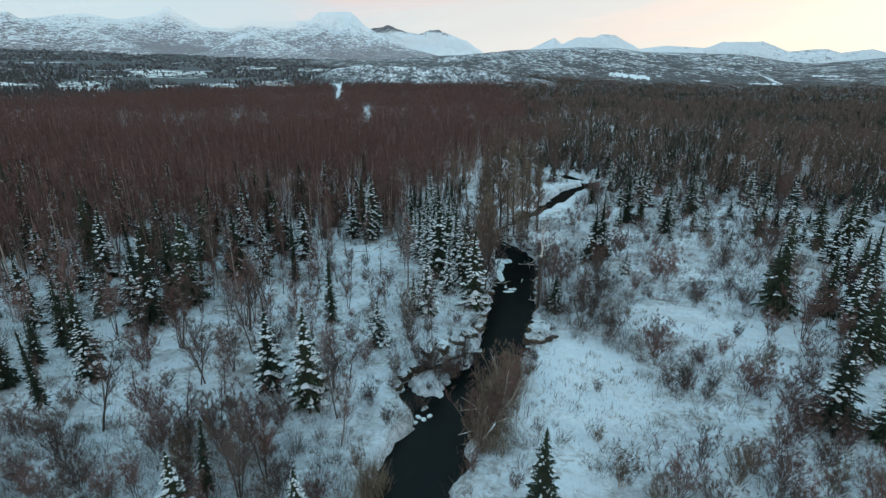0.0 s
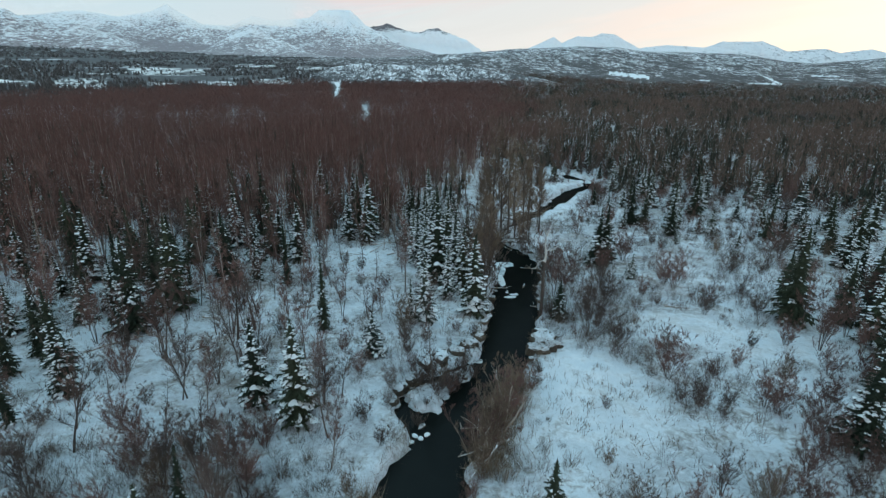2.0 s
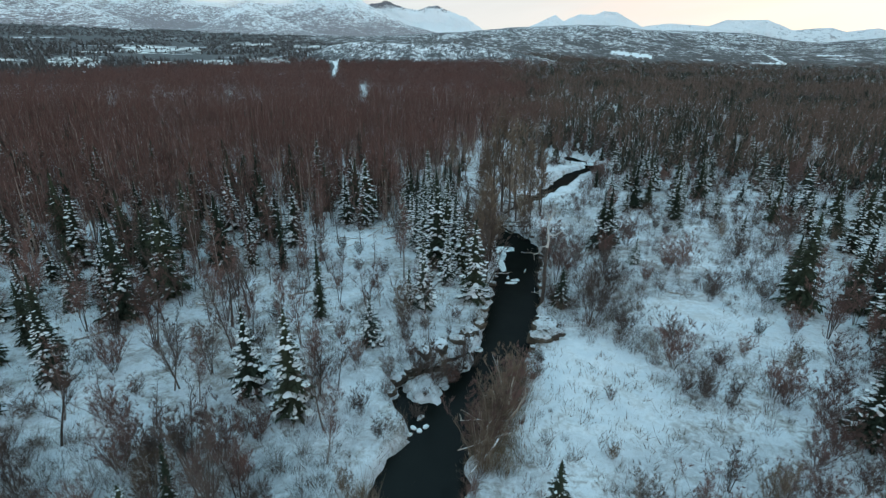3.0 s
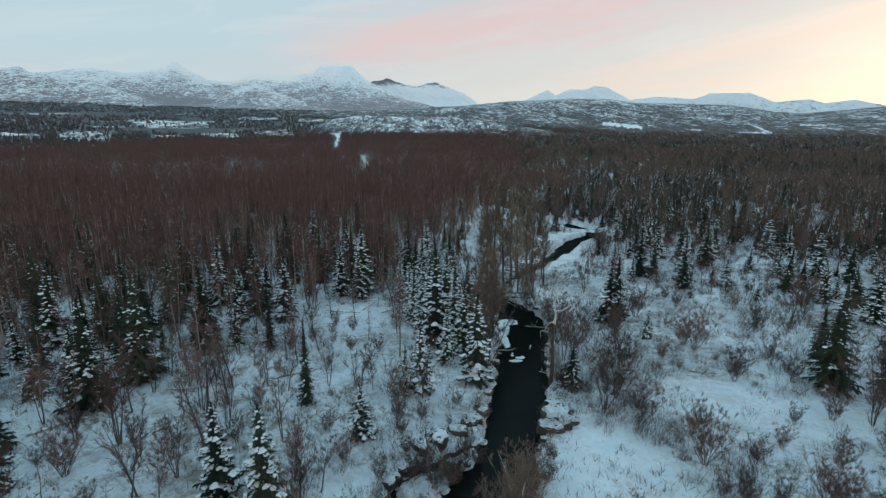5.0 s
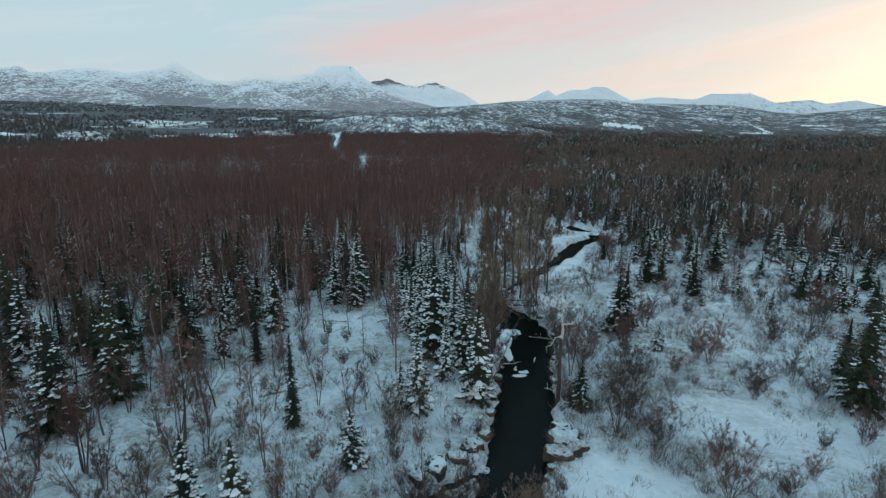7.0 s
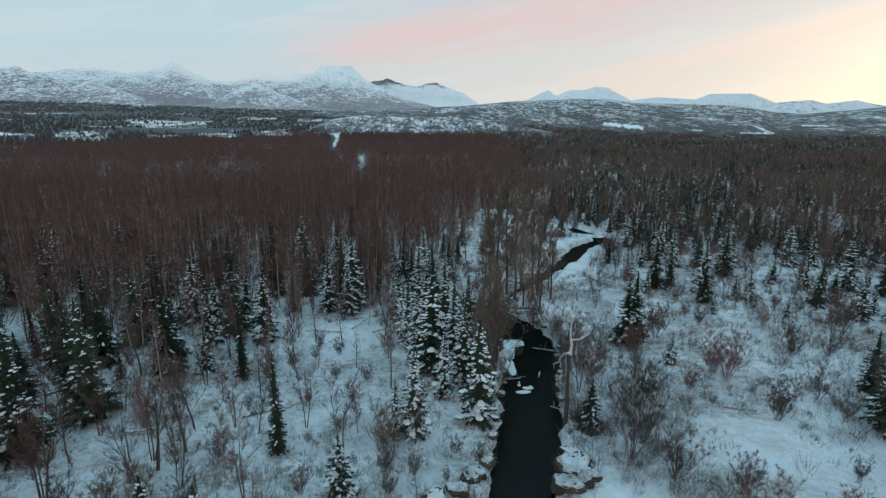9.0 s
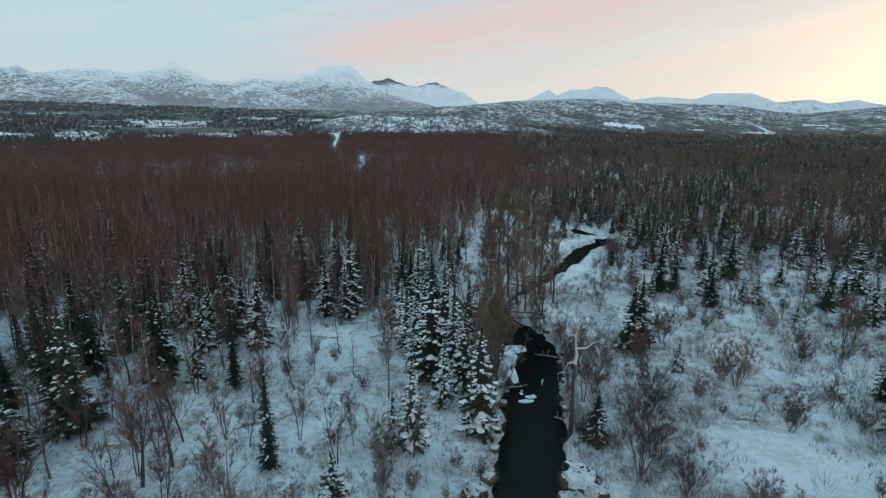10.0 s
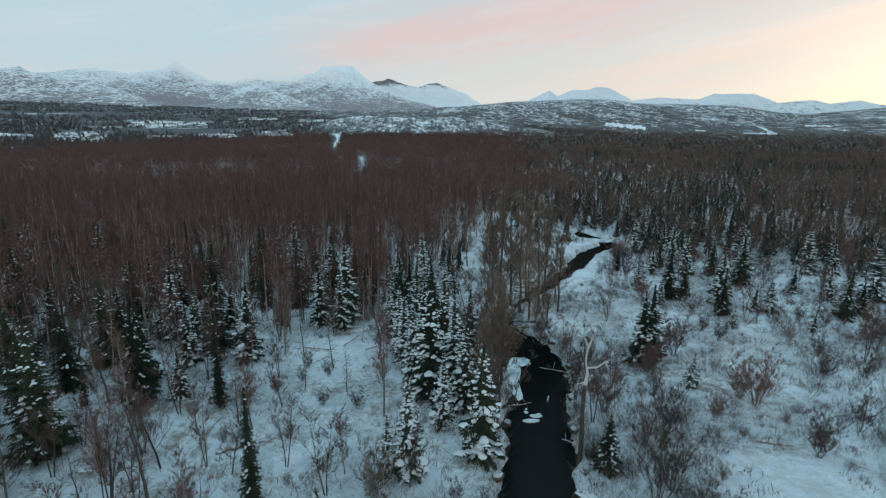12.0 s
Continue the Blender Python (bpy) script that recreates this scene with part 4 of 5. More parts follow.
# thicket on the creek's spit
for x, y, h, k in [(2.6, 31.5, 5.0, "brush"), (3.6, 34.4, 5.4, "brush"), (4.9, 37.2, 5.2, "vase"), (5.2, 39.6, 5.6, "brush"), (6.4, 41.6, 4.6, "vase"), (6.9, 43.4, 3.2, "brush"),
                   (-5.4, 26.6, 3.4, "brush"), (-6.6, 28.6, 2.6, "brush"), (0.8, 43.6, 3.0, "willow"), (-2.6, 42.6, 3.2, "willow"), (1.6, 46.0, 2.6, "willow")]:
    BARE[k].plant(x, y, h)
# brush in the foreground
for x, y, h, k in [(-19.5, 29.0, 6.5, "clump"), (-16.0, 31.0, 6.0, "vase"), (-18.5, 27.0, 5.0, "brush"), (-28.0, 27.5, 5.0, "clump"), (-31.0, 30.0, 4.5, "willow"), (-25.5, 25.5, 4.0, "willow"),
                   (-26.5, 34.5, 4.0, "vase"), (-23.5, 32.0, 3.4, "vase"), (-11.5, 26.0, 3.8, "willow"), (-9.6, 39.8, 5.0, "birch3"), (-30.5, 41.0, 5.5, "vase"), (-33.0, 45.5, 5.0, "clump")]:
    BARE[k].plant(x, y, h)
for x, y, h, k in [(14.5, 25.5, 4.2, "brush"), (16.6, 27.0, 4.6, "vase"), (18.0, 25.0, 4.0, "willow"), (22.5, 26.0, 4.4, "clump"), (24.5, 28.5, 4.4, "vase"), (27.0, 27.0, 4.2, "brush"),
                   (29.0, 33.5, 4.8, "vase"), (30.5, 37.0, 5.0, "vase"), (29.0, 39.5, 4.4, "vase"), (25.0, 40.0, 2.6, "willow"), (23.8, 38.5, 2.2, "willow"), (38.0, 46.0, 4.0, "vase")]:
    BARE[k].plant(x, y, h)
for x, y, h, k in [(17.6, 55.5, 6.0, "clump"), (18.6, 51.0, 4.6, "willow"), (14.0, 64.5, 7.5, "birch2"), (15.6, 66.5, 6.5, "vase"), (17.5, 60.5, 6.0, "clump"), (20.5, 63.0, 5.0, "willow"),
                   (23.4, 76.0, 3.8, "fuzz"), (22.0, 70.0, 4.6, "clump"), (28.5, 80.5, 6.0, "vase"), (18.0, 72.0, 5.5, "birch2"), (44.0, 62.0, 6.0, "birch3"), (39.0, 64.0, 5.0, "clump")]:
    BARE[k].plant(x, y, h)

LOG_BARK = plant_material("weathered_log_bark", (0.07, 0.06, 0.048), (0.22, 0.19, 0.15), 0.25)
BLEACHED = plant_material("bleached_wood", (0.42, 0.39, 0.36), (0.66, 0.63, 0.60), 0.3)


def forked_snag(x, y):
    """A dead tree on the bank: dark bark below, bleached crooked limbs above."""
    root = tagged(new("dead_tree"), "dead forked tree with bleached upper limbs on the bank", "dead tree", "dead trees")
    root.location = (x, y, on_land(x, y))
    t = Buf()
    t.tube([Vector(p) for p in ((0, 0, -0.4), (0.08, 0.05, 2.5), (-0.05, 0, 5.0), (0.05, 0.1, 7.4))], [0.24, 0.20, 0.17, 0.15], 8)
    part("trunk", t.mesh("trunk", BARK), root)
    for pts, r in [(((0.05, 0.1, 7.3), (0.16, 0.1, 8.4), (-0.06, 0.05, 9.6), (0.06, 0.1, 10.9)), 0.15), (((0.05, 0.1, 10.8), (-0.4, 0.0, 11.7), (-1.2, -0.1, 12.3)), 0.10),
                   (((0.05, 0.1, 10.7), (0.35, 0.1, 11.4), (0.6, 0.2, 12.1)), 0.09), (((0.1, 0.1, 8.9), (0.9, 0.0, 9.0), (1.5, 0.0, 9.5), (1.9, 0.1, 9.6)), 0.10),
                   (((0, 0.1, 7.6), (-0.6, 0, 7.5), (-1.0, -0.1, 6.7), (-1.5, -0.2, 6.6), (-1.4, -0.2, 5.9)), 0.08), (((0, 0, 4.4), (0.5, -0.2, 3.7), (0.9, -0.3, 3.8)), 0.06),
                   (((-0.03, 0, 4.9), (-0.8, -0.3, 4.3), (-1.3, -0.3, 4.5)), 0.05)]:
        b = Buf()
        b.tube([Vector(p) for p in pts], [r * (1 - 0.8 * i / (len(pts) - 1)) for i in range(len(pts))], 6)
        part("limb", b.mesh("limb", BLEACHED), root, "bleached crooked limb")


forked_snag(11.3, 58.6)

# ---- woods filled in by chance ----
taken = [(o.location.x, o.location.y) for o in scene.objects if o.parent is None and o.get("category") and o.get("kind") is None]


def scatter(count, x0, x1, y0, y1, apart, allow, tries=12):
    """Places in a stretch, at least so far apart and from all before."""
    got = []
    for _ in range(count * tries):
        if len(got) == count:
            break
        x, y = rng.uniform(x0, x1), rng.uniform(y0, y1)
        if abs(x) > 0.98 * y + 12 or creek_gap([x], [y])[0] < (6.0 if 104 < y < 146 else 1.2) or not allow(x, y):
            continue
        if all((x - a) ** 2 + (y - b) ** 2 > apart * apart for a, b in taken):
            taken.append((x, y))
            got.append((x, y))
    return got


def pick(table, r):
    total = 0.0
    for k, share in table:
        total += share
        if r < total:
            return k
    return table[-1][0]


def fill(count, x0, x1, y0, y1, apart, table, lo, hi, kinds, allow=lambda x, y: True):
    for x, y in scatter(count, x0, x1, y0, y1, apart, allow):
        kinds[pick(table, rng.random())].plant(x, y, rng.uniform(lo, hi), turn=rng.uniform(0, 360), lean=rng.uniform(0, 5), lean_to=rng.uniform(0, 360))


def off_clearing(x, y):
    return not (-22 < x < -5 and 57 < y < 84) and not (-46 < x < -26 and 36 < y < 48)


fill(80, -100, -14, 56, 116, 3.4, [("dark", 0.35), ("dark2", 0.25), ("snowy", 0.25), ("narrow", 0.15)], 7, 12, SPRUCE, off_clearing)
fill(26, -62, -28, 34, 70, 3.6, [("dark", 0.4), ("snowy", 0.4), ("narrow", 0.2)], 5, 9, SPRUCE)
fill(14, -12, 4, 74, 110, 3.5, [("snowy", 0.4), ("snowy2", 0.3), ("dark2", 0.3)], 7, 11, SPRUCE)
fill(22, 42, 110, 40, 100, 6.0, [("snowy", 0.4), ("dark2", 0.3), ("wide", 0.3)], 5, 10, SPRUCE, lambda x, y: x > 0.75 * y)
fill(95, 32, 150, 88, 160, 3.4, [("snowy", 0.35), ("small", 0.2), ("dark", 0.1), ("dark2", 0.35)], 3.0, 10, SPRUCE)
fill(130, -100, -8, 58, 112, 2.0, [("birch", 0.5), ("birch2", 0.3), ("birch3", 0.2)], 8, 12, BARE, off_clearing)
fill(60, -66, -8, 28, 68, 2.8, [("birch", 0.3), ("birch2", 0.3), ("birch3", 0.2), ("clump", 0.2)], 5, 9, BARE, off_clearing)
fill(13, -8, 12, 92, 140, 3.6, [("cotton", 0.45), ("birch", 0.3), ("clump", 0.25)], 8, 14, BARE)
fill(95, 20, 150, 78, 165, 3.0, [("birch2", 0.4), ("clump", 0.3), ("vase", 0.3)], 4, 8, BARE, lambda x, y: y > 92 or x > 50)
fill(32, 10, 66, 24, 100, 3.4, [("willow", 0.6), ("brush", 0.15), ("vase", 0.25)], 1.6, 4.0, BARE, lambda x, y: fbm([x / 12], [y / 12], 44)[0] > 0.46 and not ((x - 14.2) / 6) ** 2 + ((y - 41.5) / 9) ** 2 < 1)
fill(34, 28, 62, 150, 215, 2.6, [("birch2", 0.3), ("clump", 0.35), ("willow", 0.35)], 3.0, 8, BARE)
fill(16, 28, 62, 152, 215, 3.0, [("snowy", 0.5), ("dark2", 0.5)], 4.0, 9, SPRUCE)
fill(66, -60, 6, 22, 92, 2.4, [("willow", 0.5), ("brush", 0.25), ("vase", 0.25)], 1.2, 3.2, BARE, lambda x, y: fbm([x / 12], [y / 12], 45)[0] > 0.44)
for i in range(34):
    j = int(rng.integers(355, 425))
    sign = rng.choice([-1, 1])
    BARE["willow"].plant(CX[j] + sign * nxv[j] * (CW[j] + rng.uniform(0.8, 2.0)), CY[j] + sign * nyv[j] * (CW[j] + 1.0), rng.uniform(0.9, 2.4))


# ---- far woods, past counting ----
def off_clearing_all(x, y):
    return ~((x > -22) & (x < -5) & (y > 57) & (y < 90))


def birch_template(seed, twigs=46, thin=0.09, thick=0.20):
    random.seed(seed)
    b, t = Buf(), Buf()
    t.sliver(Vector((0, 0, 0)), Vector((random.uniform(-0.7, 0.7), random.uniform(-0.7, 0.7), 10.6)), 0.30)
    t.sliver(Vector((0.5, 0.3, 0)), Vector((random.uniform(-0.5, 0.5), random.uniform(-0.5, 0.5), 8.0)), 0.26)
    for _ in range(twigs):
        u = random.random()
        z = 3.2 + 7.0 * u
        rr = 1.9 * math.sqrt(random.random()) * (1.15 - 0.75 * u)
        a = random.uniform(0, 6.3)
        d = rand_dir(a, random.uniform(0.7, 1.4)) * random.uniform(1.2, 2.4)
        b.sliver(Vector((rr * math.cos(a), rr * math.sin(a), z)), d, random.uniform(thin, thick))
    return b, t


def spire_template(seed, tiers=6, lobes=6):
    """A spruce far off, and the snow on its boughs."""
    random.seed(seed)
    b, snow = Buf(), Buf()
    for k in range(tiers):
        z0 = 9 * (0.08 + 0.86 * k / tiers)
        z1 = z0 + 9 * 1.44 / tiers
        r = 1.3 * (1 - k / (tiers * 1.08)) * random.uniform(0.8, 1.15)
        for j in range(lobes):
            a = 6.283 * (j + random.uniform(-0.3, 0.3)) / lobes + k
            rr, half = r * random.uniform(0.6, 1.35), 2.4 / lobes
            p0 = Vector((0, 0, min(z1, 9.3)))
            p1 = Vector((rr * math.cos(a - half), rr * math.sin(a - half), z0 + random.uniform(-0.3, 0.4)))
            p2 = Vector((rr * math.cos(a + half), rr * math.sin(a + half), z0 - random.uniform(0.1, 0.6)))
            b.tri(p0, p1, p2)
            if random.random() < 0.11:
                out = Vector((0.06 * math.cos(a), 0.06 * math.sin(a), 0.06))
                f = random.uniform(0.35, 0.7)
                snow.tri(p0.lerp((p1 + p2) / 2, f) + out, p0.lerp(p1, 0.97) + out, p0.lerp(p2, 0.93) + out)
    return b, snow


def forest(name, label, templates, places, mat, chosen=None):
    """Many trees joined: places are x, y, height factor, width factor."""
    if not len(places):
        return
    z = land(places[:, 0], places[:, 1])
    all_v, all_f, base = [], [], 0
    which = rng.integers(0, len(templates), len(places))
    turn = rng.uniform(0, 6.283, len(places))
    if chosen:
        turn, which = chosen
    for i, t in enumerate(templates):
        tv, tf = np.array([tuple(q) for q in t.v]), np.array(t.f)
        sel = np.where(which == i)[0]
        if not len(sel) or not len(t.f):
            continue
        c, s = np.cos(turn[sel])[:, None], np.sin(turn[sel])[:, None]
        wf, hf = places[sel, 3][:, None], places[sel, 2][:, None]
        X = (tv[None, :, 0] * c - tv[None, :, 1] * s) * wf + places[sel, 0][:, None]
        Y = (tv[None, :, 0] * s + tv[None, :, 1] * c) * wf + places[sel, 1][:, None]
        Z = tv[None, :, 2] * hf + z[sel][:, None] - 0.1
        all_v.append(np.stack([X, Y, Z], -1).reshape(-1, 3))
        all_f.append((tf[None] + (np.arange(len(sel)) * len(tv))[:, None, None]).reshape(-1, 3) + base)
        base += len(sel) * len(tv)
    me = array_mesh(name, np.concatenate(all_v), np.concatenate(all_f), mat)
    tagged(new(name, me), label, "woods", kind="stuff")


def far_places(count, az0, az1, r0, r1, keep, power=1.0):
    az = np.radians(rng.uniform(az0, az1, count))
    r = r0 * (r1 / r0) ** (rng.random(count) ** power)
    x, y = r * np.sin(az), r * np.cos(az)
    ok = keep(x, y, np.degrees(az), r) & (creek_gap(x, y) > np.where((y > 100) & (y < 190), 2.0 + 6.0 * (fbm(x / 7, y / 7, 92) - 0.3) + 2.0 * smooth(-y, -170, -140), 1.0))
    x, y, r, az = x[ok], y[ok], r[ok], az[ok]
    wide = np.maximum(1.0, r / 220)
    clear_ = (np.abs(np.degrees(az) + 10.3) < 0.4) & (r > 335) & (r < 440) | (np.abs(np.degrees(az) + 13.4) < 0.45) & (r > 560) & (r < 1000)
    x, y, r, az, wide = x[~clear_], y[~clear_], r[~clear_], az[~clear_], wide[~clear_]
    low = np.where(by_road(np.degrees(az), r), 0.22, 1.0)
    return np.stack([x, y, low * rng.uniform(0.75, 1.2, len(x)) * (0.72 + 0.55 * fbm(x / 35, y / 35, 91, 3)) * np.minimum(1 + (wide - 1) * 0.12, 1.3), wide * rng.uniform(0.8, 1.25, len(x))], 1)


# open fields on the plain: degrees to the right, degrees up
FIELDS = [(-38.8, -34.6, -0.1, 0.8), (-33.4, -26.3, 1.25, 2.0), (-26.4, -23.4, 0.45, 0.85), (-23.5, -19.5, 2.25, 2.5), (-36.8, -33.6, 1.15, 1.4), (-43.0, -40.0, 0.1, 0.5), (-17.5, -14.2, 2.15, 2.4), (-22.0, -18.0, 0.7, 1.1), (-31.5, -28.5, 0.35, 0.65)]


def off_fields(x, y, az, r):
    el = np.degrees(np.arctan2(rise(x, y) - 26.5, r))
    inside = np.zeros(len(r), bool)
    for a0, a1, e0, e1 in FIELDS:
        inside |= (az > a0) & (az < a1) & (el > e0 - 0.06) & (el < e1)
    return ~inside | (rng.random(len(r)) < 0.3)


def by_road(az, r):
    """The young growth in front of the two stretches of road."""
    return (np.abs(az + 13.45) < 0.5) & (r > 430) & (r < 1000) | (np.abs(az + 10.3) < 0.55) & (r > 275) & (r < 440)


def left_woods(x, y, az, r):
    edge = -2.5 + 8.0 * smooth(r, 140, 210) + 9 * (fbm(x / 45, y / 70, 61, 3) - 0.5) + rng.normal(0, 2.4, len(x))
    return (az < edge) & (r < 430 + 12 * (az + 43)) & (rng.random(len(x)) < 0.22 + 0.78 * smooth(r, 128, 215))


def right_woods(x, y, az, r):
    return (az > 4 + 9 * (fbm(x / 45, y / 70, 61, 3) - 0.5) + rng.normal(0, 2.4, len(x))) & (fbm(x / 70, y / 70, 63) > 0.12) & (rng.random(len(x)) < 0.45 + 0.55 * smooth(r, 170, 290)) & ((az > 11) | (r > 175) | (rng.random(len(x)) < 0.35))


def stubble_material():
    """Wind-thinned snow over stubble and low scrub."""
    m, n, b = material("stubble_snow")
    p = place(n)
    patch = n.step(n.noise(n.scaled(p, 0.035, 0.012, 0.035), 1.0, 7, 0.72, 0.6), 0.42, 0.56)
    n.put(b, "Base Color", n.mix(patch, (0.10, 0.10, 0.10), (0.70, 0.73, 0.73)))
    n.put(b, "Roughness", 0.85)
    return m


STUBBLE = stubble_material()


def snowfield(name, az0, az1, el0, el1, seed):
    """A ragged open field of snow laid over the rising land."""
    n, m = 90, 40
    aa = np.linspace(az0, az1, n)
    near, back = reach((az0 + az1) / 2, el0), reach((az0 + az1) / 2, el1)
    A, R = np.meshgrid(aa, np.linspace(near, back, m))
    X, Y = R * np.sin(np.radians(A)), R * np.cos(np.radians(A))
    Z = land(X.ravel(), Y.ravel()) + 1.2
    u, v = (A - az0) / (az1 - az0) * 2 - 1, (R - near) / (back - near) * 2 - 1
    keep = (u * u * 0.9 + v * v * 0.7 + 3.4 * (fbm(u * 5 + seed, v * 4, seed, 5, 0.7) - 0.46)) < 0.95
    ii = np.arange(n * m).reshape(m, n)
    q = np.stack([ii[:-1, :-1], ii[:-1, 1:], ii[1:, 1:], ii[1:, :-1]], -1)[keep[:-1, :-1]].reshape(-1, 4)
    me = array_mesh(name, np.stack([X.ravel(), Y.ravel(), Z], 1), q, STUBBLE)
    me.shade_smooth()
    return tagged(new(name, me), "ragged snow-covered clearing on the wooded plain", "field", kind="structure")


def snowy_road(name, line, half):
    """A curved strip of snowy road: line gives (degrees to the right, degrees up) along it."""
    f = np.linspace(0, len(line) - 1, 40)
    az = np.radians(np.interp(f, range(len(line)), [a for a, _ in line]))
    r = np.interp(f, range(len(line)), [reach(a, e) for a, e in line])
    x, y = r * np.sin(az), r * np.cos(az)
    wide = half * np.sin(np.pi * np.clip(f / (len(line) - 1), 0.06, 0.94)) ** 0.5
    rows_ = [np.stack([x + k * wide * np.cos(az), y - k * wide * np.sin(az), land(x, y) + 1.0], 1) for k in (-1, 0, 1)]
    ii = np.arange(120).reshape(3, 40)
    q = np.stack([ii[:-1, :-1], ii[:-1, 1:], ii[1:, 1:], ii[1:, :-1]], -1).reshape(-1, 4)
    me = array_mesh(name, np.concatenate(rows_), q, SNOW)
    return tagged(new(name, me), "snowy road cut through the birch woods", "road", kind="structure")


for i, field in enumerate(FIELDS):
    snowfield("field_%d" % (i + 1), *field, 30 + i)
snowy_road("road_1", [(-13.5, -0.55), (-13.25, 0.0), (-13.05, 0.5), (-13.4, 0.85), (-14.2, 1.0)], 5.0)
snowy_road("road_2", [(-9.7, -2.6), (-10.3, -2.0), (-10.9, -1.4)], 2.6)

TB = [birch_template(100 + i, 68, 0.06, 0.13) for i in range(6)]
TS = [spire_template(200 + i, 6, 6)[0] for i in range(6)]
TN = [spire_template(260 + i, 9, 6) for i in range(8)]
TP = [spire_template(240 + i, 3, 4)[0] for i in range(6)]
mp = far_places(440, -52, 6, 84, 175, lambda x, y, az, r: (az < 1) & ((x < -8) | (y > 125)) & off_clearing_all(x, y), 0.9)
TM = [birch_template(300 + i, 90, 0.045, 0.10) for i in range(8)]
forest("mid_birches", "reddish leafless birches standing close together", [b for b, t in TM], mp, FAR_BIRCH)
forest("mid_trunks", "thin grey trunks of close-standing birches", [t for b, t in TM], mp, FAR_TRUNK)
lp = far_places(17000, -54, 12, 118, 1300, left_woods, 1.0)
forest("birch_woods", "dense reddish-brown leafless birch woods", [b for b, t in TB], lp, FAR_BIRCH)
forest("birch_trunks", "pale thin trunks of the birch woods", [t for b, t in TB], lp[np.hypot(lp[:, 0], lp[:, 1]) < 330], FAR_TRUNK)
rp = far_places(11500, -2, 54, 145, 1900, right_woods, 1.0)
mixed = rng.random(len(rp)) < 0.15 + 0.5 * smooth(fbm(rp[:, 0] / 40, rp[:, 1] / 60, 68, 3), 0.42, 0.62)
sp = rp[~mixed]
close = np.hypot(sp[:, 0], sp[:, 1]) < 380
forest("spruce_woods", "dark spruce woods with snow on the crowns", TS, sp[~close] * np.array([1, 1, 0.85, 0.8]), FAR_SPRUCE)
near_sp = sp[close] * np.array([1, 1, 0.82, 0.85])
kept = np.random.default_rng(5)
turns = kept.uniform(0, 6.283, len(near_sp)), kept.integers(0, 8, len(near_sp))
forest("near_spruce_woods", "dark spruces standing close with snow between", [b for b, q in TN], near_sp, FAR_SPRUCE, turns)
forest("spruce_woods_snow", "snow lying on the boughs of the spruces", [q for b, q in TN], near_sp, SNOW, turns)
forest("mixed_woods", "brown leafless trees among the spruces", [b for b, t in TB], rp[mixed], FAR_TAN)
pp = far_places(24000, -54, 40, 460, 2700, lambda x, y, az, r: ((r > 420 + 12 * (az + 43)) | (az > 12)) & (fbm(x / 110, y / 300, 66, 3) < 0.66) & off_fields(x, y, az, r), 1.0)
forest("plain_woods", "dark mixed woods on the snowy plain", TP, pp * np.array([1, 1, 0.52, 0.42]), PLAIN_WOOD)
lsp = far_places(420, -50, 4, 100, 260, left_woods)
forest("scattered_spruces", "dark spruces among the birches", TS, lsp, FAR_SPRUCE)


# ---- dry grass and twigs in the snow ----
def grass_stuff(name, count, x0, x1, y0, y1, seed):
    gxs, gys = rng.uniform(x0, x1, count), rng.uniform(y0, y1, count)
    ok = (fbm(gxs / 7, gys / 7, seed) > 0.47) & (creek_gap(gxs, gys) > 0.2) & (np.abs(gxs) < 0.98 * gys + 10)
    gxs, gys = gxs[ok], gys[ok]
    gzs = land(gxs, gys)
    n = len(gxs)
    k = 7
    px = np.repeat(gxs, k) + rng.normal(0, 0.28, n * k)
    py = np.repeat(gys, k) + rng.normal(0, 0.28, n * k)
    pz = np.repeat(gzs, k) - 0.05
    h = rng.uniform(0.25, 0.9, n * k)
    a = rng.uniform(0, 6.283, n * k)
    w_ = rng.uniform(0.015, 0.035, n * k)
    lx, ly = rng.normal(0, 0.45, n * k) * h, rng.normal(0, 0.45, n * k) * h
    v = np.stack([np.stack([px - w_ * np.cos(a), py - w_ * np.sin(a), pz], 1), np.stack([px + w_ * np.cos(a), py + w_ * np.sin(a), pz], 1), np.stack([px + lx, py + ly, pz + h], 1)], 1).reshape(-1, 3)
    f = np.arange(3 * n * k).reshape(-1, 3)
    tagged(new(name, array_mesh(name, v, f, STRAW)), "dry grass and twigs poking through the snow", "grass", kind="stuff")


grass_stuff("dry_grass", 9000, -60, 70, 18, 110, 71)

def bank_grass():
    """Tangled grass and twigs that hang over the water's edge."""
    n = 60000
    x, y = rng.uniform(-9, 20, n), rng.uniform(22, 96, n)
    gap = creek_gap(x, y) + 2.3 * (fbm(x / 2.3, y / 2.3, 21, 4, 0.6) - 0.5)
    ok = (gap > 0.15) & (gap < 1.25) & (fbm(x / 3, y / 3, 73) > 0.44)
    x, y = x[ok], y[ok]
    n = len(x)
    z = land(x, y) - 0.05
    h, a = rng.uniform(0.3, 1.1, n), rng.uniform(0, 6.283, n)
    wd = rng.uniform(0.012, 0.03, n)
    lean_x, lean_y = rng.normal(0, 0.55, n) * h, rng.normal(0, 0.55, n) * h
    v = np.stack([np.stack([x - wd * np.cos(a), y - wd * np.sin(a), z], 1), np.stack([x + wd * np.cos(a), y + wd * np.sin(a), z], 1), np.stack([x + lean_x, y + lean_y, z + h * 0.8], 1)], 1).reshape(-1, 3)
    tagged(new("bank_grass", array_mesh("bank_grass", v, np.arange(3 * n).reshape(-1, 3), STRAW)), "tangled dry grass hanging over the water", "grass", kind="stuff")


bank_grass()


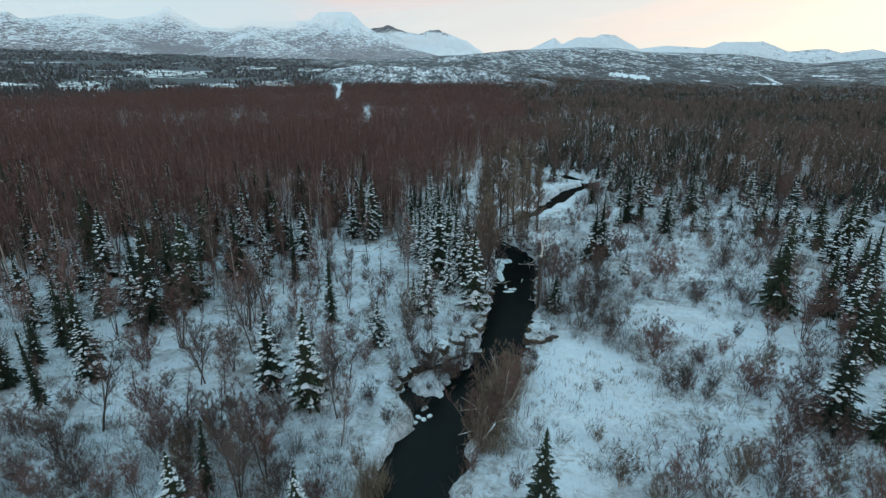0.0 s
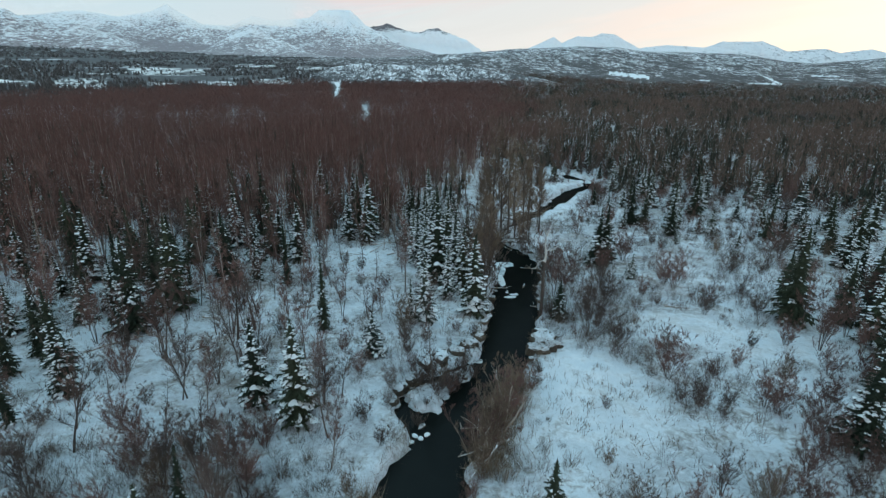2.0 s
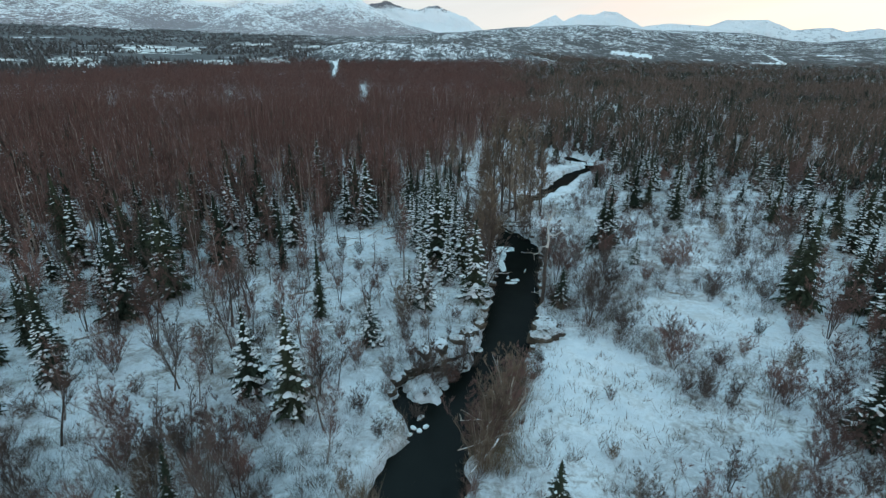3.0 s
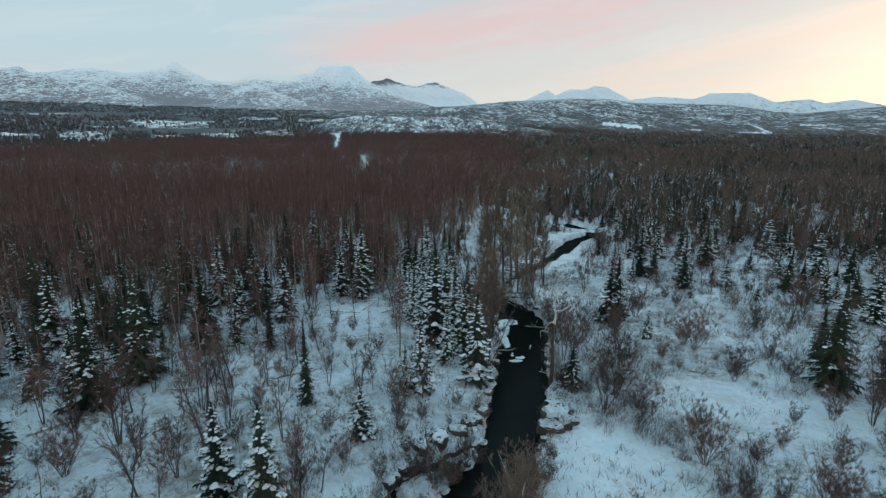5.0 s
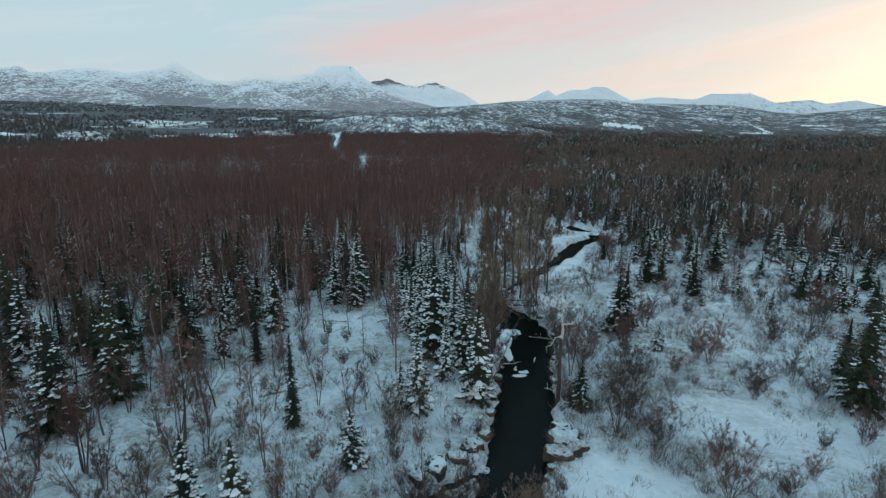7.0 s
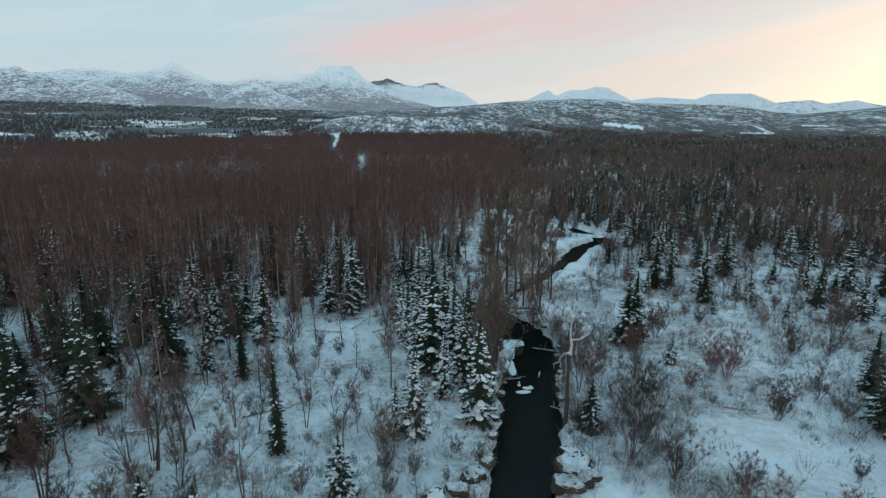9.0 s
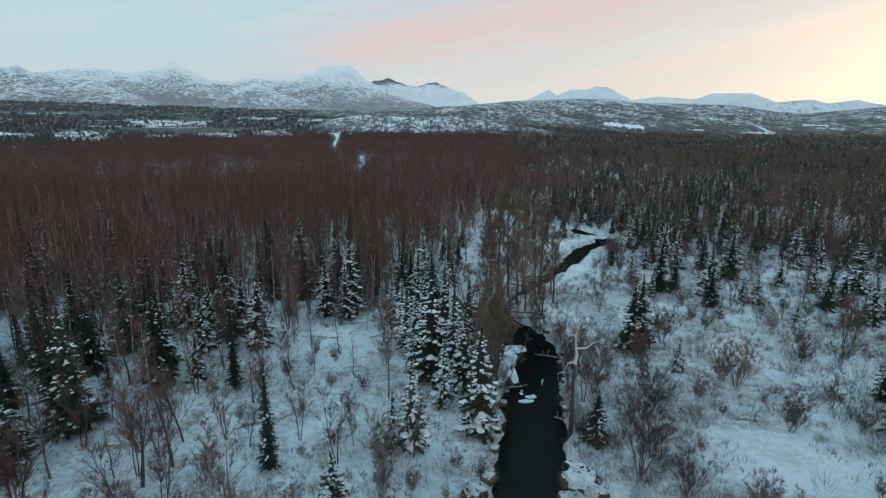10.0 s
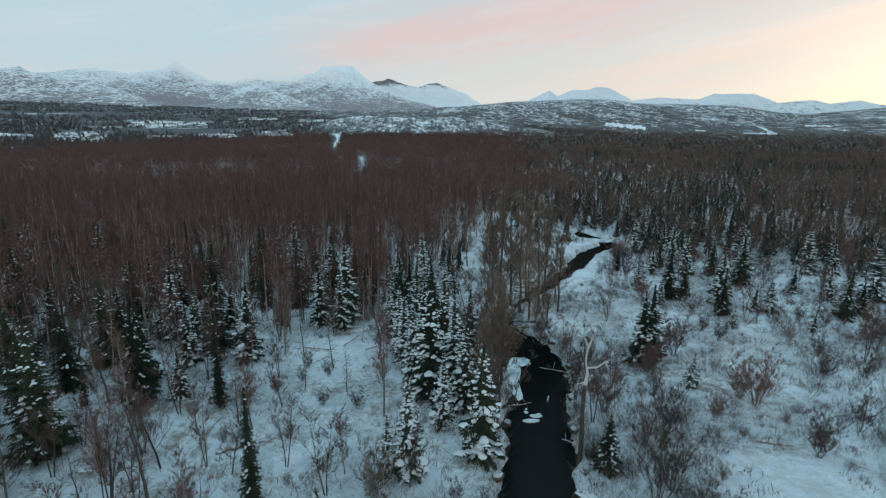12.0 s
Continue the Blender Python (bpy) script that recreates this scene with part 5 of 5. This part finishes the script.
def in_drift(x, y):
    return (((x - 14.2) / 5.6) ** 2 + ((y - 41.5) / 8.0) ** 2 < 1) | (((x - 27.5) / 6.0) ** 2 + ((y - 56.0) / 4.2) ** 2 < 1) | (((x - 36.0) / 7.0) ** 2 + ((y - 52.0) / 3.6) ** 2 < 1) | (((x + 13.5) / 8.0) ** 2 + ((y - 70.0) / 13.0) ** 2 < 1)


def undergrowth(name, label, count, x0, x1, y0, y1, seed, level, mat, lo, hi, stout=1.0):
    """Low leafless brush, too fine to count."""
    bx, by = rng.uniform(x0, x1, count), rng.uniform(y0, y1, count)
    ok = (fbm(bx / 13, by / 13, seed, 4) + 0.05 * rng.normal(0, 1, count) > level) & ~(in_drift(bx, by) & (rng.random(count) < 0.93)) & (creek_gap(bx, by) > np.where((by > 104) & (by < 168), 4.0, 0.3)) & (np.abs(bx) < 0.98 * by + 10)
    bx, by = bx[ok], by[ok]
    n, k = len(bx), 64
    h = np.repeat(rng.uniform(lo, hi, n), k)
    a, rr = rng.uniform(0, 6.283, n * k), np.sqrt(rng.random(n * k))
    foot = np.stack([np.repeat(bx, k) + 0.25 * h * rr * np.cos(a), np.repeat(by, k) + 0.25 * h * rr * np.sin(a), np.repeat(land(bx, by), k) - 0.05], 1)
    foot[:, 2] += h * rng.uniform(0, 0.5, n * k)
    ln_ = h * rng.uniform(0.3, 0.75, n * k)
    tip = foot + np.stack([np.cos(a) * 0.55 * ln_ * rng.uniform(0.2, 1.3, n * k), np.sin(a) * 0.55 * ln_ * rng.uniform(0.2, 1.3, n * k), ln_ * rng.uniform(0.5, 1.0, n * k)], 1)
    wd, b2 = stout * rng.uniform(0.006, 0.013, n * k), rng.uniform(0, 6.283, n * k)
    off = np.stack([wd * np.cos(b2), wd * np.sin(b2), wd * 0], 1)
    v = np.stack([foot - off, foot + off, tip], 1).reshape(-1, 3)
    tagged(new(name, array_mesh(name, v, np.arange(len(v)).reshape(-1, 3), mat)), label, "brush", kind="stuff")


BRUSH_RED = plant_material("red_brush", (0.055, 0.034, 0.030), (0.15, 0.095, 0.08), 0.0, True)
BRUSH_GREY = plant_material("grey_brush", (0.055, 0.043, 0.037), (0.165, 0.128, 0.105), 0.0, True)
undergrowth("red_undergrowth", "low reddish leafless brush in the snow", 3000, -75, 75, 20, 125, 81, 0.54, BRUSH_RED, 0.8, 2.8)
undergrowth("grey_undergrowth", "low grey leafless brush in the snow", 5200, -75, 80, 20, 130, 82, 0.53, BRUSH_GREY, 0.6, 2.2)

undergrowth("corner_thicket", "tangled grey leafless brush in the snow", 420, -36, -7, 20, 32, 87, 0.40, BRUSH_GREY, 0.8, 2.6)
undergrowth("creek_thicket", "dense grey-brown leafless brush beside the creek", 430, 12, 25, 47, 86, 83, 0.42, BRUSH_GREY, 1.2, 3.4)
undergrowth("right_thicket", "tangled reddish brush among young spruces", 1700, 30, 120, 62, 160, 84, 0.44, BRUSH_RED, 1.0, 3.2)
undergrowth("far_thicket", "reddish brush between the spruces", 2600, 12, 200, 118, 270, 86, 0.47, BRUSH_RED, 1.6, 4.2, 2.2)
undergrowth("left_thicket", "tangled reddish brush under the birches", 1000, -100, -14, 50, 120, 85, 0.42, BRUSH_RED, 1.0, 3.4)

# ---- ice and driftwood ----
def slab(name, x, y, rx, ry, z, thick, seed, mat, label, category):
    random.seed(seed)
    b = Buf()
    n = 22
    rim = [(1 + random.uniform(-0.16, 0.12)) * (1 + 0.2 * math.sin(12.566 * i / n + seed)) for i in range(n)]
    low = [Vector((rx * rim[i] * math.cos(6.283 * i / n), ry * rim[i] * math.sin(6.283 * i / n), 0)) for i in range(n)]
    hi = [q * 0.93 + Vector((0, 0, thick)) for q in low]
    b.v = low + hi + [Vector((0, 0, thick * 1.15))]
    b.f = [(i, (i + 1) % n, n + (i + 1) % n, n + i) for i in range(n)] + [(n + i, n + (i + 1) % n, 2 * n) for i in range(n)]
    ob = new(name, b.mesh(name, mat))
    ob.location = (x, y, z + float(rise(x, y)))
    return tagged(ob, label, category)


for i, (x, y) in enumerate([(-2.6, 36.2), (-2.1, 35.9), (-1.6, 36.4), (-2.9, 35.4)]):
    slab("ice_floe", x, y, 0.28, 0.22, -0.97, 0.12, 60 + i, SNOW, "small chunk of snowy ice at the bank", "ice")
for i, (x, y, rx, ry) in enumerate([(8.3, 66.0, 0.75, 0.42), (8.9, 66.9, 0.55, 0.36), (9.3, 67.3, 0.2, 0.16), (8.0, 67.6, 0.24, 0.2), (8.1, 68.2, 0.14, 0.14)]):
    slab("ice_floe", x, y, rx, ry, -0.97, 0.09, 1 + i, SNOW, "small snow-covered ice floe in dark water", "ice")
slab("ice_floe", 40.6, 158.4, 3.4, 3.0, -0.94, 0.06, 15, ICE, "grey sheet of ice in the bend of the creek", "ice")
slab("ice_floe", 7.6, 76.4, 1.1, 2.6, -0.97, 0.10, 12, ICE, "grey shelf of bank ice", "ice")
slab("ice_floe", 8.6, 79.6, 1.4, 1.6, -0.96, 0.07, 14, ICE, "shelf of bank ice with snow", "ice")
slab("ice_floe", 7.4, 73.0, 0.7, 2.9, -0.96, 0.06, 3, SNOW, "narrow shelf of bank ice", "ice")


def mound(x, y, rx, ry, h, seed, label="snow-capped hummock on the creek bank"):
    """A lumpy hummock of earth and grass under snow."""
    random.seed(seed)
    b = Buf()
    n, rings = 16, 5
    for k in range(rings):
        t = k / (rings - 1)
        for i in range(n):
            a = 6.283 * i / n
            f = (1 - t) ** 0.6 * (1 + 0.22 * math.sin(3 * a + seed) + random.uniform(-0.12, 0.12))
            b.v.append(Vector((rx * f * math.cos(a), ry * f * math.sin(a), h * (t ** 0.7) * random.uniform(0.9, 1.08))))
    for k in range(rings - 1):
        for i in range(n):
            j = (i + 1) % n
            b.f.append((k * n + i, k * n + j, (k + 1) * n + j, (k + 1) * n + i))
    b.f.append(tuple((rings - 1) * n + i for i in range(n)))
    ob = new("hummock", b.mesh("hummock", GROUND, True))
    ob.location = (x, y, -1.15 + float(rise(x, y)))
    return tagged(ob, label, "hummock")


def tussock_meshes(seed):
    """A clump of dark turf with a ragged cap of snow."""
    random.seed(seed)
    turf, cap = Buf(), Buf()
    n, rings = 13, 5
    lobes = [1 + 0.22 * math.sin(2 * a_ + seed) + random.uniform(-0.16, 0.16) for a_ in np.linspace(0, 6.283, n, endpoint=False)]
    for buf, grow, start, drop in ((turf, 1.0, 0.0, -0.25), (cap, 1.03, 0.5, 0.02)):
        for k in range(rings):
            t = start + (1 - start) * k / (rings - 1)
            for i in range(n):
                a_ = 6.283 * i / n
                f = grow * math.cos(t * 1.5) ** 0.7 * lobes[i] * random.uniform(0.92, 1.08)
                z_ = 0.62 * math.sin(t * 1.5) * random.uniform(0.9, 1.1) + (drop if buf is turf and k == 0 else 0.0) + (0.03 if buf is cap else 0.0) - (random.uniform(0, 0.2) if buf is cap and k == 0 else 0.0)
                buf.v.append(Vector((f * math.cos(a_), f * math.sin(a_), z_)))
        for k in range(rings - 1):
            for i in range(n):
                j = (i + 1) % n
                buf.f.append((k * n + i, k * n + j, (k + 1) * n + j, (k + 1) * n + i))
        buf.f.append(tuple((rings - 1) * n + i for i in range(n)))
    for _ in range(90):
        a_ = random.uniform(0, 6.283)
        turf.sliver(Vector((0.8 * math.cos(a_), 0.8 * math.sin(a_), random.uniform(-0.1, 0.35))), rand_dir(a_ + random.uniform(-0.6, 0.6), random.uniform(-0.5, 0.9)) * random.uniform(0.3, 0.8), 0.05)
    return turf.mesh("turf", TURF), cap.mesh("snow_cap", GROUND, True)


TURF = plant_material("dark_turf", (0.022, 0.019, 0.015), (0.095, 0.075, 0.055), 0.15)
TUSSOCK = [Kind("tussock", tussock_meshes(300 + i), ("turf", "snow_cap"), "snow-capped tussock of dark turf on the creek bank", "tussock", "bank tussocks", 1.0) for i in range(5)]
spots = np.random.default_rng(33)
for j in range(0, len(CX), 1):
    for sign in (-1, 1):
        if 33 < CY[j] < 92 and spots.random() < 0.30:
            away = CW[j] + spots.uniform(-0.1, 0.9)
            TUSSOCK[int(spots.integers(0, 5))].plant(CX[j] + sign * nxv[j] * away, CY[j] + sign * nyv[j] * away, spots.uniform(0.25, 0.6), turn=spots.uniform(0, 360))
for x, y, size in [(-3.6, 44.0, 1.0), (-2.4, 46.2, 0.9), (-0.8, 47.6, 1.1), (0.9, 48.8, 0.9), (2.2, 50.4, 1.0), (3.3, 52.6, 0.9), (-4.4, 42.0, 0.8), (-1.4, 45.0, 0.8), (1.2, 46.6, 0.9), (3.0, 48.6, 0.8), (-5.2, 40.2, 0.7),
                   (9.6, 49.6, 1.2), (10.6, 50.8, 1.4), (10.2, 52.2, 1.2), (11.4, 52.4, 1.0), (11.6, 51.0, 0.9), (10.8, 53.8, 0.9)]:
    TUSSOCK[int(spots.integers(0, 5))].plant(x, y, size, turn=spots.uniform(0, 360))


def reeds(name, label, x0, y0, x1, y1, half, count, lo, hi, mat, seed):
    """A belt of dead stalks, leaning every way."""
    r_ = np.random.default_rng(seed)
    f, o = r_.random(count), r_.normal(0, 0.5, count)
    ln = math.hypot(x1 - x0, y1 - y0)
    x, y = x0 + (x1 - x0) * f + o * half * (y1 - y0) / ln, y0 + (y1 - y0) * f - o * half * (x1 - x0) / ln
    z = np.maximum(land(x, y), rise(x, y) - 1.0) - 0.05
    h, a, wd = r_.uniform(lo, hi, count), r_.uniform(0, 6.283, count), r_.uniform(0.008, 0.02, count)
    lx, ly = r_.normal(0, 0.35, count) * h, r_.normal(0, 0.35, count) * h
    v = np.stack([np.stack([x - wd * np.cos(a), y - wd * np.sin(a), z], 1), np.stack([x + wd * np.cos(a), y + wd * np.sin(a), z], 1), np.stack([x + lx, y + ly, z + h], 1)], 1).reshape(-1, 3)
    tagged(new(name, array_mesh(name, v, np.arange(3 * count).reshape(-1, 3), mat)), label, "grass", kind="stuff")


reeds("spit_grass", "matted brown dead stalks on the creek's spit", 3.2, 30.6, 6.6, 43.5, 1.7, 4200, 0.4, 1.9, REED, 51)
reeds("bank_reeds", "tan dead reeds at the water's edge", -6.4, 24.0, -4.9, 29.0, 1.1, 1100, 0.8, 2.4, REED, 52)
for i, (x, y, rx, ry, h) in enumerate([(9.9, 50.6, 1.2, 1.7, 0.9)]):
    mound(x, y, rx, ry, h, i)


def log(name, a, b, r0, r1, mat, label, branches, seed):
    """A fallen trunk with broken limbs."""
    random.seed(seed)
    a, b = Vector(a), Vector(b)
    buf = Buf()
    pts = [a.lerp(b, i / 5) + Vector((random.uniform(-0.06, 0.06), random.uniform(-0.06, 0.06), random.uniform(-0.03, 0.06))) for i in range(6)]
    buf.tube(pts, [r0 + (r1 - r0) * i / 5 for i in range(6)], 6)
    ob = tagged(new(name, buf.mesh(name, mat)), label, "log")
    for _ in range(branches):
        f = random.uniform(0.3, 1.0)
        q = a.lerp(b, f)
        d = ((b - a).normalized() * 0.5 + rand_dir(random.uniform(0, 6.3), random.uniform(0.0, 0.9))).normalized() * random.uniform(0.6, 1.6)
        lb = Buf()
        lb.tube([q, q + d * 0.5 + Vector((0, 0, 0.08)), q + d], [r1 * 0.6, r1 * 0.4, 0.008], 4)
        part("limb", lb.mesh("limb", mat), ob)
    return ob


def lay(x0, y0, x1, y1, r0, r1, mat, label, branches, seed, lift0=0.1, lift1=0.1):
    log("fallen_log", (x0, y0, on_land(x0, y0) + lift0), (x1, y1, on_land(x1, y1) + lift1), r0, r1, mat, label, branches, seed)


log("drift_log", (10.6, 69.6, -0.55), (10.9, 71.0, -0.53), 0.10, 0.07, BARK_PALE, "short pale log lying in the creek", 0, 31)
for i, (x0, y0, z0, x1, y1, z1) in enumerate([(4.6, 35.6, 0.6, 1.2, 36.8, -0.5), (5.0, 34.0, 0.8, 1.0, 33.2, -0.3), (4.0, 32.8, 1.2, 2.0, 30.6, 0.2), (6.0, 38.0, 0.6, 3.2, 40.4, -0.6), (4.4, 34.6, 0.2, 3.6, 35.6, 3.4), (4.8, 36.4, 0.2, 5.4, 37.2, 3.6), (3.9, 33.2, 0.0, 2.2, 33.6, 2.4), (5.2, 37.8, 0.0, 4.2, 39.4, 3.2), (4.6, 35.4, 0.2, 6.2, 35.8, 2.8), (3.4, 31.6, 0.0, 3.0, 32.4, 2.6),
                                               (13.2, 60.5, -0.2, 10.6, 62.5, -0.6), (6.2, 67.6, -0.3, 8.2, 69.0, -0.8), (13.8, 74.0, 0.4, 11.0, 77.6, -0.7)]):
    log("fallen_branch", (x0, y0, z0 + float(rise(x0, y0))), (x1, y1, z1 + float(rise(x1, y1))), 0.09, 0.04, BARK_PALE, "bare pale branch hanging over the creek", 4, 80 + i)
for i, (x0, y0, x1, y1) in enumerate([(-38, 46, -33, 50), (-33, 50, -36, 55), (-20, 58, -15, 60), (-16, 84, -10, 86), (-30, 55, -25, 56), (-36.4, 58.6, -33.0, 54.0), (28, 62, 31, 61), (-27, 47, -24, 49)]):
    lay(x0, y0, x1, y1, 0.13, 0.06, BARK_PALE, "fallen pale trunk half buried in snow", 3, 40 + i, 0.12, 0.35)
for i, (x0, y0, x1, y1) in enumerate([(11.3, 106.4, 18.5, 114.5), (12.5, 109.0, 19.5, 113.0), (14.4, 110.5, 20.5, 117.0), (10.5, 104.5, 16.0, 107.5), (13.0, 107.0, 20.5, 111.0), (15.0, 106.0, 17.5, 114.0), (11.5, 108.5, 17.0, 110.0), (7.4, 89.6, 13.4, 86.4), (8.0, 91.0, 14.0, 88.5), (9.0, 90.4, 12.2, 84.6)]):
    lay(x0, y0, x1, y1, 0.16, 0.07, LOG_BARK, "fallen leafless tree lying across the creek", 9, 140 + i, 0.9, 0.7)
for i, (x0, y0, x1, y1) in enumerate([(-19.0, 80.0, -14.5, 78.5), (-11.0, 79.5, -7.0, 82.0), (-14.0, 80.5, -12.0, 84.5), (-17.5, 74.5, -14.8, 76.8)]):
    lay(x0, y0, x1, y1, 0.11, 0.05, BARK_PALE, "fallen pale trunk half buried in snow", 4, 160 + i, 0.15, 0.5)
